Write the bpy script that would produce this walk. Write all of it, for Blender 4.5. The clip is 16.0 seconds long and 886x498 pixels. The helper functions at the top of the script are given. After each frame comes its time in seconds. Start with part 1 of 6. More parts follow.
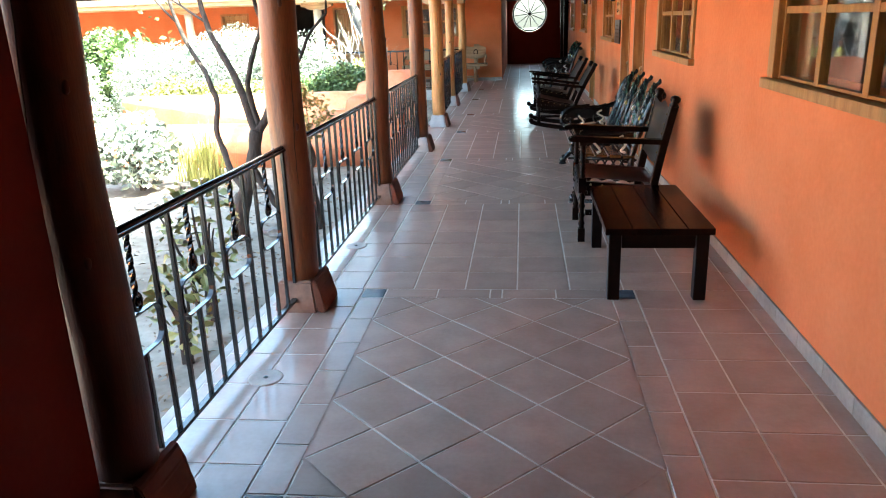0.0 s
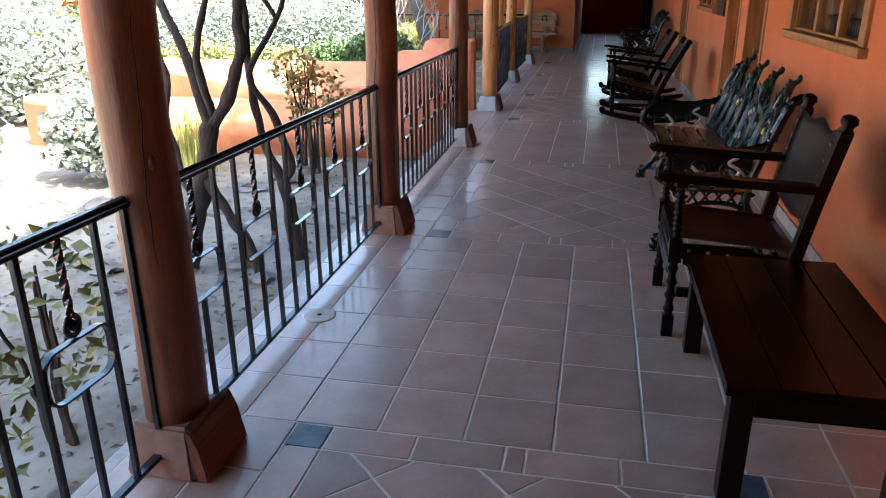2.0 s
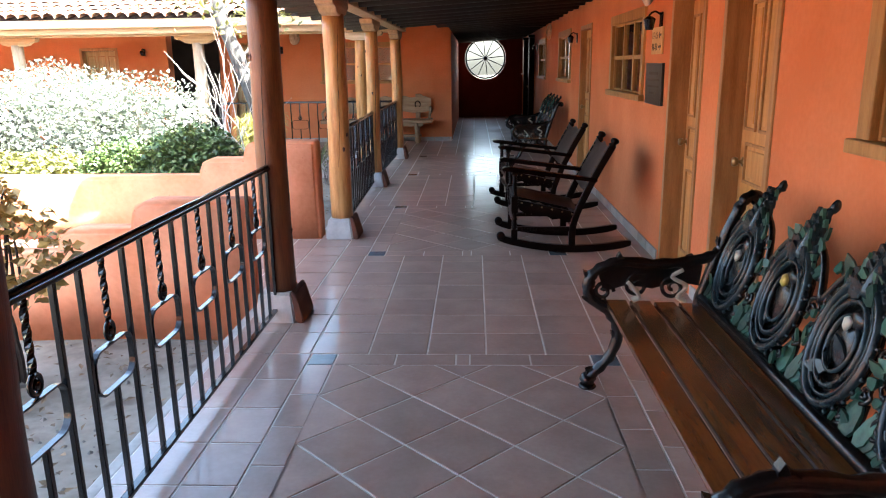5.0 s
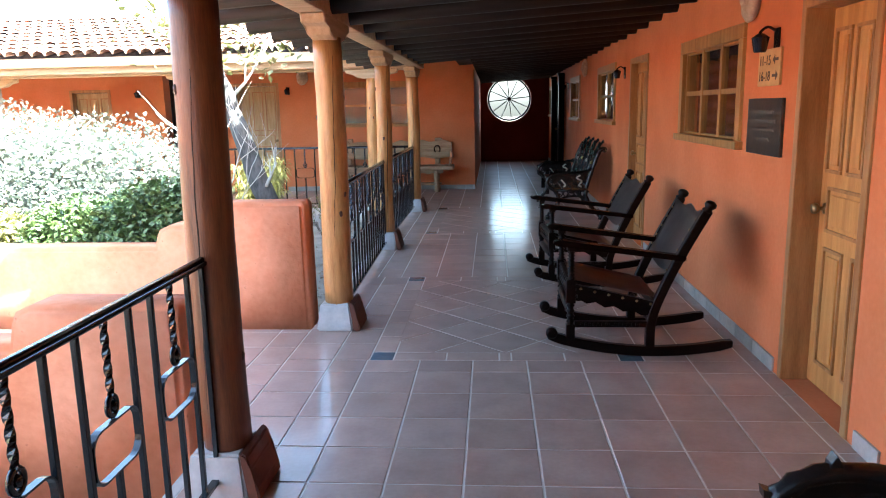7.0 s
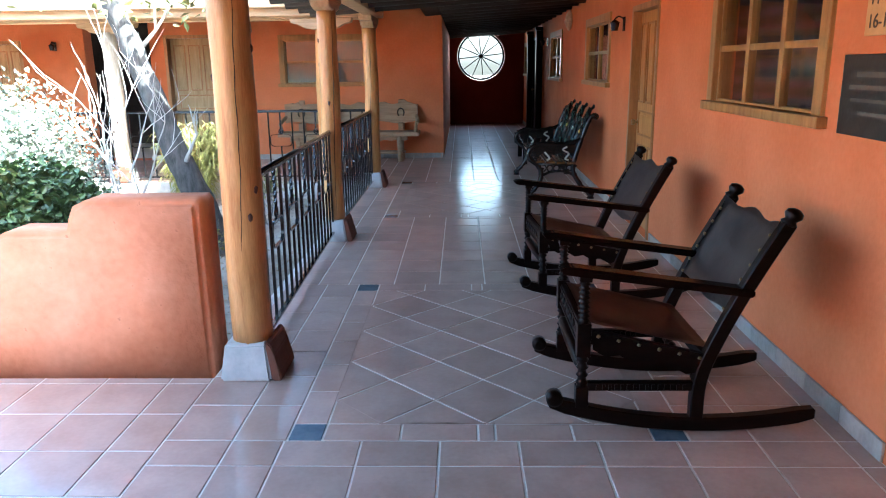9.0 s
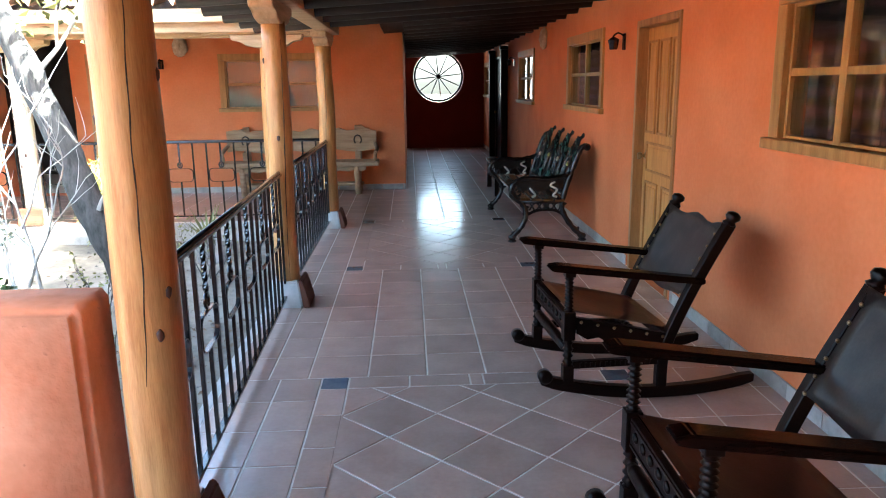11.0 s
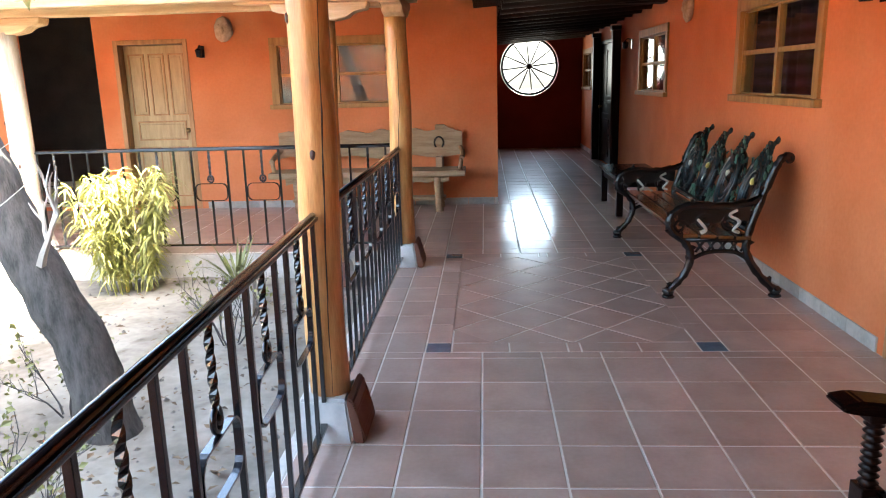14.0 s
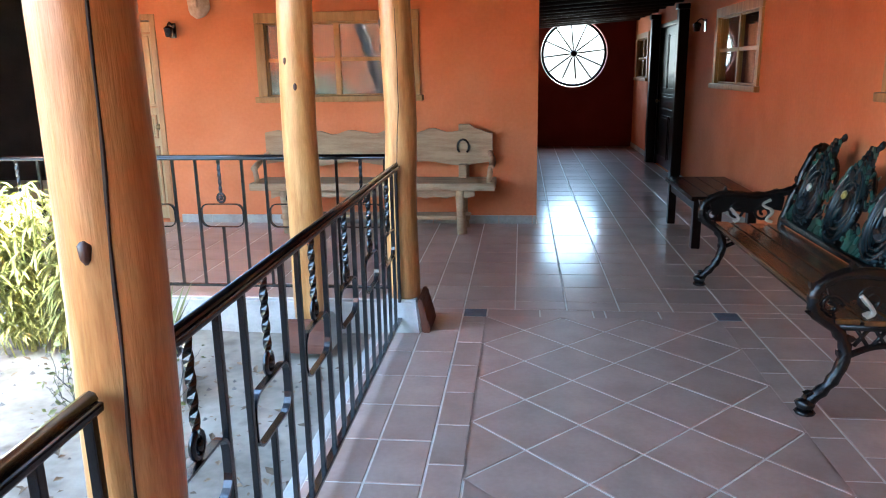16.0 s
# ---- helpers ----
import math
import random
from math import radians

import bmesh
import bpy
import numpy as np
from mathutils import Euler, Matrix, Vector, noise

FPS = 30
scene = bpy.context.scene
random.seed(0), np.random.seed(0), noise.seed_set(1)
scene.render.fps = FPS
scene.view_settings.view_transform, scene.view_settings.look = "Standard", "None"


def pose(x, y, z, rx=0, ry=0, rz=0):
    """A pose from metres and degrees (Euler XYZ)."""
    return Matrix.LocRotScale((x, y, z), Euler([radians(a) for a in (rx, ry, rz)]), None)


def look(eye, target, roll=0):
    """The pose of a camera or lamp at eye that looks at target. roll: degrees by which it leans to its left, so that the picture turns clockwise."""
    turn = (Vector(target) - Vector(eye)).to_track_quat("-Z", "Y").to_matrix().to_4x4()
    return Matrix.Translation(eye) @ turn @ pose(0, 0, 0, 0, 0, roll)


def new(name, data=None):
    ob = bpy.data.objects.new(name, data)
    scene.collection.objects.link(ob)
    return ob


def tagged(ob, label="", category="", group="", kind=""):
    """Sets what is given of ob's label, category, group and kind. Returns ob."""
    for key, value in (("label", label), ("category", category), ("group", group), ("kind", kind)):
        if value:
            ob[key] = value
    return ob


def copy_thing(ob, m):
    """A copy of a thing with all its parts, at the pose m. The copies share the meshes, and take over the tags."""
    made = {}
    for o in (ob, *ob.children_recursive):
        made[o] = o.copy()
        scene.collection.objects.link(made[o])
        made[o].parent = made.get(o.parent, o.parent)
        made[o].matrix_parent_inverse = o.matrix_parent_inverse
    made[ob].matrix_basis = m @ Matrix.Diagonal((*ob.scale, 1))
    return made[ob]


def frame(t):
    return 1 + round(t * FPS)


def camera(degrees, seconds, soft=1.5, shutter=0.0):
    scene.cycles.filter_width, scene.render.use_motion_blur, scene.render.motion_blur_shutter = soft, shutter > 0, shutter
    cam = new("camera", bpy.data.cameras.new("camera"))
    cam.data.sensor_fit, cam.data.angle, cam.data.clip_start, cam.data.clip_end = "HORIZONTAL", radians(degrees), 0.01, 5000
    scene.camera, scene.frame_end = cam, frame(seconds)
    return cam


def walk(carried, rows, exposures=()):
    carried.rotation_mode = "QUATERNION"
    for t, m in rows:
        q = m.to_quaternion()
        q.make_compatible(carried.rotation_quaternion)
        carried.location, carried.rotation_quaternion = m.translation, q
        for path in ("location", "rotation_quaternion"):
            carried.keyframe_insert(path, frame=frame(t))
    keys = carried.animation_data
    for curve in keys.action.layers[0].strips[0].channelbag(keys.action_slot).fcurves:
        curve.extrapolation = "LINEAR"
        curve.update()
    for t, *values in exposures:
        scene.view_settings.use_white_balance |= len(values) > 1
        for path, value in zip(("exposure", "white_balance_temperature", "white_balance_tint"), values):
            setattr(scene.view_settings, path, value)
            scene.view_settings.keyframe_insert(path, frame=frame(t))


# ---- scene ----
cam = camera(62.7, 16.0, soft=1.05)
EXPOSURES = [(0.0, 4.05, 6070, -8), (0.5, 3.77, 5970, -6), (1.5, 3.08, 5920, 0), (2.5, 3.43, 6020, 1), (3.5, 3.48, 6070, 2), (4.5, 3.43, 6170, 3), (5.0, 3.63, 6220, 4), (7.5, 3.8, 5490, -1), (8.5, 3.9, 5290, -2), (9.0, 3.91, 5390, -2), (11.5, 4.15, 5970, -1), (12.5, 4.2, 6220, 2), (13.5, 4.38, 6420, 3), (14.5, 4.5, 6590, 4), (15.5, 4.55, 5690, -2), (16.0, 4.65, 5490, -3)]
PATH = [
    (0, (-0.245, -0.213, 1.637), (-0.465, 1.683, 1.038), -2.1),
    (0.5, (-0.172, 0.225, 1.622), (-0.680, 2.075, 1.060), 0.6),
    (1, (-0.205, 0.795, 1.605), (-0.660, 2.658, 1.035), -0.8),
    (1.5, (-0.22, 1.335, 1.592), (-0.597, 3.190, 0.950), -1.6),
    (2, (-0.214, 1.863, 1.595), (-0.598, 3.702, 0.909), -0.4),
    (2.5, (-0.261, 2.364, 1.598), (-0.487, 4.251, 0.973), -0.9),
    (3, (-0.244, 2.879, 1.591), (-0.493, 4.785, 1.04), -2.8),
    (3.5, (-0.284, 3.342, 1.597), (-0.569, 5.25, 1.073), -1.3),
    (4, (-0.334, 3.844, 1.599), (-0.475, 5.763, 1.055), -2.9),
    (4.5, (-0.3, 4.366, 1.571), (-0.469, 6.281, 1.019), -0.7),
    (5, (-0.348, 4.886, 1.564), (-0.435, 6.823, 1.075), -0.8),
    (5.2, (-0.408, 5.055, 1.538), (-0.432, 7.0, 1.074), 0.1),
    (7.3, (-0.506, 6.849, 1.538), (-0.651, 8.808, 1.159), -1.2),
    (7.5, (-0.533, 7.045, 1.536), (-0.657, 8.997, 1.117), -0.8),
    (8, (-0.635, 7.419, 1.575), (-0.615, 9.366, 1.117), -1.5),
    (8.5, (-0.576, 7.735, 1.562), (-0.686, 9.681, 1.115), -2.1),
    (9, (-0.514, 8.083, 1.535), (-0.568, 10.021, 1.046), -0.7),
    (9.2, (-0.491, 8.219, 1.519), (-0.485, 10.158, 1.029), -0.9),
    (11.3, (-0.835, 9.522, 1.588), (-0.751, 11.472, 1.148), -0.8),
    (11.5, (-0.881, 9.667, 1.587), (-0.819, 11.617, 1.147), -0.6),
    (12, (-0.895, 10.105, 1.532), (-0.984, 12.058, 1.113), -1.1),
    (12.5, (-0.886, 10.516, 1.533), (-0.932, 12.465, 1.088), 1.9),
    (13, (-1.044, 10.878, 1.565), (-0.968, 12.819, 1.088), -0.7),
    (13.5, (-1.026, 11.303, 1.499), (-1.166, 13.251, 1.069), -2.4),
    (14, (-0.984, 11.641, 1.502), (-1.103, 13.586, 1.052), -1.5),
    (14.5, (-0.968, 12.073, 1.498), (-0.831, 14.011, 1.024), -3.1),
    (15, (-0.928, 12.553, 1.494), (-0.815, 14.497, 1.042), -2.0),
    (15.5, (-0.896, 13.022, 1.493), (-1.016, 14.951, 0.978), 1.3),
    (16, (-0.983, 13.464, 1.5), (-1.195, 15.394, 1.022), -1.0),
]
walk(cam, [(t, look(eye, target, roll)) for t, eye, target, roll in PATH], EXPOSURES)

# ---------------------------------------------------------------- light
SUN_FROM = Vector((0.70, -0.36, 1.0)).normalized()
world = bpy.data.worlds.new("world")
scene.world = world
world.use_nodes = True
wn = world.node_tree.nodes
sky = wn.new("ShaderNodeTexSky")
sky.sky_type, sky.sun_disc = "NISHITA", False
sky.dust_density, sky.ozone_density = 4.0, 0.5
sky.sun_elevation = math.asin(SUN_FROM.z)
sky.sun_rotation = math.atan2(SUN_FROM.x, SUN_FROM.y)
wn["Background"].inputs["Strength"].default_value = 0.15
world.node_tree.links.new(sky.outputs[0], wn["Background"].inputs["Color"])
sun = bpy.data.lights.new("sun", "SUN")
sun.energy, sun.angle, sun.color = 4.4, radians(0.6), (1.0, 0.95, 0.87)
new("sun", sun).matrix_world = look(SUN_FROM * 30, (0, 0, 0))
# daylight entering through the round window at the end of the hall
lamp = bpy.data.lights.new("window_daylight", "AREA")
lamp.shape, lamp.size, lamp.energy, lamp.color = "DISK", 1.2, 0.6, (0.93, 0.97, 1.0)
new("window_daylight", lamp).matrix_world = look((0.0, 28.21, 1.765), (0.0, 20.0, 1.765))


# ---------------------------------------------------------------- materials
def material(name, a, b, scale=6.0, rough=0.6, bump=0.15, fine=60.0, metal=0.0, stretch=(1, 1, 1), vary=0.0, island=False, spots=None, spec=0.5, rough2=None, coat=0.0):
    """Two colours mixed by noise at two scales, with relief; vary: brightness change from piece to piece."""
    m = bpy.data.materials.new(name)
    m.use_nodes = True
    n, l = m.node_tree.nodes, m.node_tree.links
    p = n["Principled BSDF"]
    tc, mp = n.new("ShaderNodeTexCoord"), n.new("ShaderNodeMapping")
    mp.inputs["Scale"].default_value = stretch
    geo = n.new("ShaderNodeNewGeometry")
    l.new(tc.outputs["Object"], mp.inputs["Vector"])
    if vary and not island:
        cmb, inf = n.new("ShaderNodeCombineXYZ"), n.new("ShaderNodeObjectInfo")
        shift = n.new("ShaderNodeMath")
        shift.operation, shift.inputs[1].default_value = "MULTIPLY", 40
        l.new(inf.outputs["Random"], shift.inputs[0])
        l.new(shift.outputs[0], cmb.inputs[0])
        l.new(shift.outputs[0], cmb.inputs[2])
        l.new(cmb.outputs[0], mp.inputs["Location"])
    n1, n2 = n.new("ShaderNodeTexNoise"), n.new("ShaderNodeTexNoise")
    n1.inputs["Scale"].default_value, n1.inputs["Detail"].default_value = scale, 5
    n2.inputs["Scale"].default_value, n2.inputs["Detail"].default_value = fine, 3
    l.new(mp.outputs[0], n1.inputs["Vector"])
    l.new(mp.outputs[0], n2.inputs["Vector"])
    add = n.new("ShaderNodeMath")
    add.operation = "MULTIPLY_ADD"
    l.new(n2.outputs[0], add.inputs[0])
    add.inputs[1].default_value = 0.35
    l.new(n1.outputs[0], add.inputs[2])
    ramp = n.new("ShaderNodeValToRGB")
    ramp.color_ramp.elements[0].position, ramp.color_ramp.elements[1].position = 0.48, 0.86
    ramp.color_ramp.elements[0].color, ramp.color_ramp.elements[1].color = (*a, 1), (*b, 1)
    l.new(add.outputs[0], ramp.inputs[0])
    col = ramp.outputs[0]
    if spots:
        n3 = n.new("ShaderNodeTexNoise")
        n3.inputs["Scale"].default_value, n3.inputs["Detail"].default_value = spots[1], 4
        l.new(tc.outputs["Object"], n3.inputs["Vector"])
        r3 = n.new("ShaderNodeValToRGB")
        r3.color_ramp.elements[0].position, r3.color_ramp.elements[1].position = spots[2], spots[2] + 0.12
        l.new(n3.outputs[0], r3.inputs[0])
        mx = n.new("ShaderNodeMix")
        mx.data_type = "RGBA"
        l.new(r3.outputs[0], mx.inputs[0])
        l.new(col, mx.inputs[6])
        mx.inputs[7].default_value = (*spots[0], 1)
        col = mx.outputs[2]
    if vary:
        hsv = n.new("ShaderNodeHueSaturation")
        mr = n.new("ShaderNodeMapRange")
        mr.inputs[3].default_value, mr.inputs[4].default_value = 1 - vary, 1 + vary
        if island:
            l.new(geo.outputs["Random Per Island"], mr.inputs[0])
        else:
            l.new(n.new("ShaderNodeObjectInfo").outputs["Random"], mr.inputs[0])
        l.new(mr.outputs[0], hsv.inputs["Value"])
        l.new(col, hsv.inputs["Color"])
        col = hsv.outputs[0]
    l.new(col, p.inputs["Base Color"])
    p.inputs["Metallic"].default_value = metal
    p.inputs["Specular IOR Level"].default_value = spec
    p.inputs["Coat Weight"].default_value = coat
    p.inputs["Coat Roughness"].default_value = 0.15
    if rough2 is None:
        p.inputs["Roughness"].default_value = rough
    else:
        rr = n.new("ShaderNodeMapRange")
        rr.inputs[1].default_value, rr.inputs[2].default_value = 0.4, 0.75
        rr.inputs[3].default_value, rr.inputs[4].default_value = rough, rough2
        l.new(n1.outputs[0], rr.inputs[0])
        l.new(rr.outputs[0], p.inputs["Roughness"])
    if bump:
        bp = n.new("ShaderNodeBump")
        bp.inputs["Strength"].default_value = bump
        bp.inputs["Distance"].default_value = 0.01
        l.new(add.outputs[0], bp.inputs["Height"])
        l.new(bp.outputs[0], p.inputs["Normal"])
    return m


WALL = material("orange_plaster", (0.55, 0.163, 0.058), (0.64, 0.215, 0.088), 1.6, 0.8, 0.6, 30, spec=0.25, spots=((0.50, 0.138, 0.046), 0.8, 0.58))
GARDEN_WALL = material("terracotta_stucco", (0.64, 0.215, 0.098), (0.80, 0.325, 0.175), 2.5, 0.85, 1.0, 22, spec=0.2, spots=((0.42, 0.12, 0.055), 22, 0.68))
MAROON = material("maroon_plaster", (0.13, 0.016, 0.010), (0.17, 0.026, 0.016), 2.0, 0.75, 0.3, 35, spec=0.25)
SKIRT = material("grey_skirting", (0.28, 0.265, 0.235), (0.42, 0.39, 0.345), 5, 0.45, 0.15, 40, vary=0.2)
TILE = material("clay_floor_tile", (0.355, 0.228, 0.170), (0.460, 0.318, 0.250), 5, 0.46, 0.035, 45, vary=0.13, coat=0.7, spec=1.0, rough2=0.53)
TILE_FAR = material("clay_floor_tile_rest", (0.355, 0.228, 0.170), (0.460, 0.318, 0.250), 5, 0.46, 0.035, 45, vary=0.13, island=True, coat=0.7, spec=1.0, rough2=0.53)
BLUE_TILE = material("blue_inset_tile", (0.070, 0.098, 0.125), (0.12, 0.155, 0.185), 9, 0.22, 0.05, 45)
GROUT = material("pale_grout", (0.60, 0.55, 0.48), (0.76, 0.71, 0.64), 8, 0.55, 0.2, 60)
KERB = material("worn_concrete", (0.40, 0.37, 0.33), (0.58, 0.54, 0.49), 6, 0.75, 0.4, 50)
PLINTH = material("grey_cement", (0.42, 0.40, 0.37), (0.56, 0.53, 0.49), 7, 0.8, 0.4, 45)
PLINTH_BROWN = material("brown_painted_cement", (0.17, 0.092, 0.060), (0.28, 0.165, 0.112), 7, 0.7, 0.4, 45)
PLINTH_SIDE = material("red_painted_cement", (0.095, 0.030, 0.014), (0.155, 0.054, 0.026), 7, 0.7, 0.3, 45)
# whitened log: the sun's glare on the far posts is put into its colour
PALE_LOG = material("sunlit_pale_log", (0.40, 0.31, 0.22), (0.58, 0.48, 0.37), 5, 0.6, 0.25, 40, stretch=(5, 5, 0.5), spots=((0.22, 0.15, 0.09), 3.2, 0.70))
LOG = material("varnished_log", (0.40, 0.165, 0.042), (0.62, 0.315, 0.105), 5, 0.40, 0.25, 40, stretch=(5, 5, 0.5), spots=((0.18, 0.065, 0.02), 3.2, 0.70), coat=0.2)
# dark stain, deepened further by the corridor side's shade put into the colour
STAIN_SHADE_LOG = material("stain_shade_log", (0.085, 0.023, 0.007), (0.19, 0.060, 0.017), 5, 0.42, 0.25, 40, stretch=(5, 5, 0.5), spots=((0.07, 0.02, 0.008), 3.2, 0.68), coat=0.15)
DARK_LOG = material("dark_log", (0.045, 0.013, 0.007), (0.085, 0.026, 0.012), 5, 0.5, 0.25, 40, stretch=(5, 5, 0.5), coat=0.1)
CRACK = material("dry_crack", (0.02, 0.012, 0.008), (0.05, 0.03, 0.02), 20, 0.9, 0.1)
BEAM = material("pale_beam", (0.46, 0.30, 0.16), (0.64, 0.46, 0.28), 4, 0.6, 0.25, 40, stretch=(0.6, 6, 6))
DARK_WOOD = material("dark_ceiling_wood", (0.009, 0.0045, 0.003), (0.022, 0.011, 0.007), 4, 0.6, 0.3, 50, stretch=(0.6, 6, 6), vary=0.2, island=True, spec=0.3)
PINE = material("honey_pine", (0.40, 0.175, 0.040), (0.58, 0.30, 0.090), 4, 0.42, 0.15, 50, stretch=(5, 5, 0.6), coat=0.15)
PINE_FRAME = material("honey_pine_frame", (0.27, 0.130, 0.036), (0.42, 0.225, 0.075), 4, 0.45, 0.15, 50, stretch=(5, 5, 0.6), spec=0.3)
PINE_DARK = material("honey_pine_casing", (0.26, 0.115, 0.035), (0.42, 0.21, 0.075), 4, 0.45, 0.15, 50, stretch=(5, 5, 0.6), coat=0.15)
MAHOGANY = material("dark_mahogany", (0.0035, 0.0015, 0.0011), (0.009, 0.0034, 0.0023), 5, 0.30, 0.12, 55, stretch=(4, 0.7, 4), coat=0.0, spec=0.11)
MAHOGANY_RED = material("red_mahogany", (0.0035, 0.0011, 0.0007), (0.009, 0.0026, 0.0015), 5, 0.22, 0.10, 55, stretch=(4, 0.7, 4), coat=0.0, spec=0.09)
LEATHER = material("brown_leather", (0.024, 0.018, 0.016), (0.048, 0.038, 0.033), 9, 0.36, 0.15, 90, spec=0.35)
LEATHER_RED = material("red_brown_leather", (0.042, 0.010, 0.006), (0.080, 0.021, 0.012), 9, 0.38, 0.2, 90, spec=0.3)
IRON = material("black_wrought_iron", (0.004, 0.004, 0.005), (0.009, 0.009, 0.011), 20, 0.20, 0.12, 90, coat=0.45, spec=0.4)
CAST = material("dark_bronze_casting", (0.004, 0.0032, 0.003), (0.011, 0.008, 0.007), 14, 0.26, 0.35, 60, spec=0.45)
LEAF_PAINT = material("green_patina_paint", (0.010, 0.042, 0.029), (0.040, 0.115, 0.078), 16, 0.38, 0.3, 60, vary=0.5, spec=0.35)
LEAF_DARK = material("blue_black_paint", (0.006, 0.009, 0.011), (0.024, 0.036, 0.040), 16, 0.26, 0.3, 60, spec=0.4)
CREAM_PAINT = material("cream_paint", (0.46, 0.42, 0.34), (0.62, 0.58, 0.48), 16, 0.4, 0.2, 60)
YELLOW_PAINT = material("yellow_paint", (0.42, 0.30, 0.05), (0.55, 0.42, 0.10), 16, 0.4, 0.2, 60)
SLAT = material("varnished_slat", (0.075, 0.026, 0.008), (0.15, 0.060, 0.017), 5, 0.25, 0.12, 55, stretch=(0.7, 5, 5), coat=0.35)
RAW_WOOD = material("weathered_raw_wood", (0.26, 0.155, 0.080), (0.40, 0.265, 0.150), 5, 0.75, 0.4, 45, stretch=(0.7, 5, 5))
DOOR_GREY = material("pale_pine_door", (0.33, 0.205, 0.085), (0.46, 0.315, 0.150), 5, 0.5, 0.2, 45, stretch=(5, 5, 0.6))
BRASS = material("aged_brass", (0.20, 0.13, 0.06), (0.34, 0.24, 0.12), 20, 0.3, 0.1, 60, metal=0.9)
CLAY = material("clay_mask", (0.40, 0.26, 0.17), (0.58, 0.42, 0.30), 18, 0.8, 0.4, 60)
PLAQUE = material("black_slate", (0.012, 0.012, 0.012), (0.03, 0.03, 0.028), 12, 0.3, 0.1, 60)
PLAQUE_TEXT = material("worn_bronze_letters", (0.07, 0.06, 0.05), (0.10, 0.09, 0.075), 12, 0.5, 0.1, 60)
SIGN = material("ochre_sign", (0.50, 0.27, 0.09), (0.62, 0.36, 0.14), 8, 0.6, 0.2, 50)
INK = material("dark_sign_paint", (0.05, 0.025, 0.012), (0.08, 0.04, 0.02), 12, 0.6, 0.1, 60)
CURTAIN = material("dark_plaid_curtain", (0.030, 0.018, 0.030), (0.085, 0.040, 0.052), 12, 0.9, 0.2, 90)
# near-black plaster: the unlit rooms' shade is put into the colour
ROOM = material("room_shade_plaster", (0.05, 0.04, 0.035), (0.08, 0.065, 0.055), 3, 0.9, 0.1, 40)
DIRT = material("dry_garden_earth", (0.165, 0.138, 0.108), (0.34, 0.30, 0.245), 1.7, 0.95, 0.8, 16, spots=((0.15, 0.12, 0.095), 4, 0.60), spec=0.15)
ROCK = material("grey_rock", (0.12, 0.108, 0.095), (0.26, 0.235, 0.205), 5, 0.85, 0.6, 30)
BARK = material("dark_bark", (0.016, 0.011, 0.008), (0.060, 0.040, 0.030), 12, 0.9, 1.0, 60, stretch=(3, 3, 0.8))
BARK_GREY = material("grey_bark", (0.045, 0.043, 0.041), (0.12, 0.112, 0.105), 9, 0.9, 0.9, 45, stretch=(3, 3, 0.8))
TWIG = material("bleached_twig", (0.42, 0.39, 0.35), (0.58, 0.54, 0.48), 12, 0.85, 0.4, 60)
LEAF = material("hedge_leaf", (0.045, 0.085, 0.022), (0.115, 0.165, 0.050), 3, 0.45, 0.0, vary=0.45, island=True)
LEAF_OLIVE = material("olive_leaf", (0.13, 0.14, 0.035), (0.25, 0.24, 0.075), 3, 0.5, 0.0, vary=0.4, island=True)
LITTER = material("dry_leaf_litter", (0.10, 0.065, 0.035), (0.22, 0.15, 0.085), 6, 0.8, 0.0, vary=0.4, island=True)
LEAF_AUTUMN = material("turning_leaf", (0.20, 0.15, 0.035), (0.42, 0.26, 0.075), 3, 0.5, 0.0, vary=0.4, island=True)
LEAF_GREY = material("silver_leaf", (0.17, 0.20, 0.15), (0.34, 0.36, 0.29), 3, 0.5, 0.0, vary=0.45, island=True)
REED = material("yellow_green_reed", (0.26, 0.25, 0.05), (0.46, 0.42, 0.13), 3, 0.5, 0.0, vary=0.3, island=True)
ROOF_TILE = material("clay_roof_tile", (0.34, 0.17, 0.11), (0.52, 0.31, 0.22), 4, 0.85, 0.4, 40, vary=0.25, island=True)

GLASS = bpy.data.materials.new("window_glass")
GLASS.use_nodes = True
gp = GLASS.node_tree.nodes["Principled BSDF"]
gp.inputs["Base Color"].default_value = (0.95, 0.97, 0.96, 1)
gp.inputs["Roughness"].default_value = 0.02
gp.inputs["Transmission Weight"].default_value = 1.0
gp.inputs["IOR"].default_value = 1.5

# plaid stripes on the curtains
nt = CURTAIN.node_tree
wv = nt.nodes.new("ShaderNodeTexWave")
wv.bands_direction, wv.inputs["Scale"].default_value = "Z", 3.2
hv = nt.nodes.new("ShaderNodeHueSaturation")
mrr = nt.nodes.new("ShaderNodeMapRange")
mrr.inputs[3].default_value, mrr.inputs[4].default_value = 0.45, 2.2
nt.links.new(nt.nodes.new("ShaderNodeTexCoord").outputs["Object"], wv.inputs["Vector"])
nt.links.new(wv.outputs["Fac"], mrr.inputs[0])
nt.links.new(mrr.outputs[0], hv.inputs["Value"])
base_in = nt.nodes["Principled BSDF"].inputs["Base Color"]
nt.links.new(base_in.links[0].from_socket, hv.inputs["Color"])
nt.links.new(hv.outputs[0], base_in)


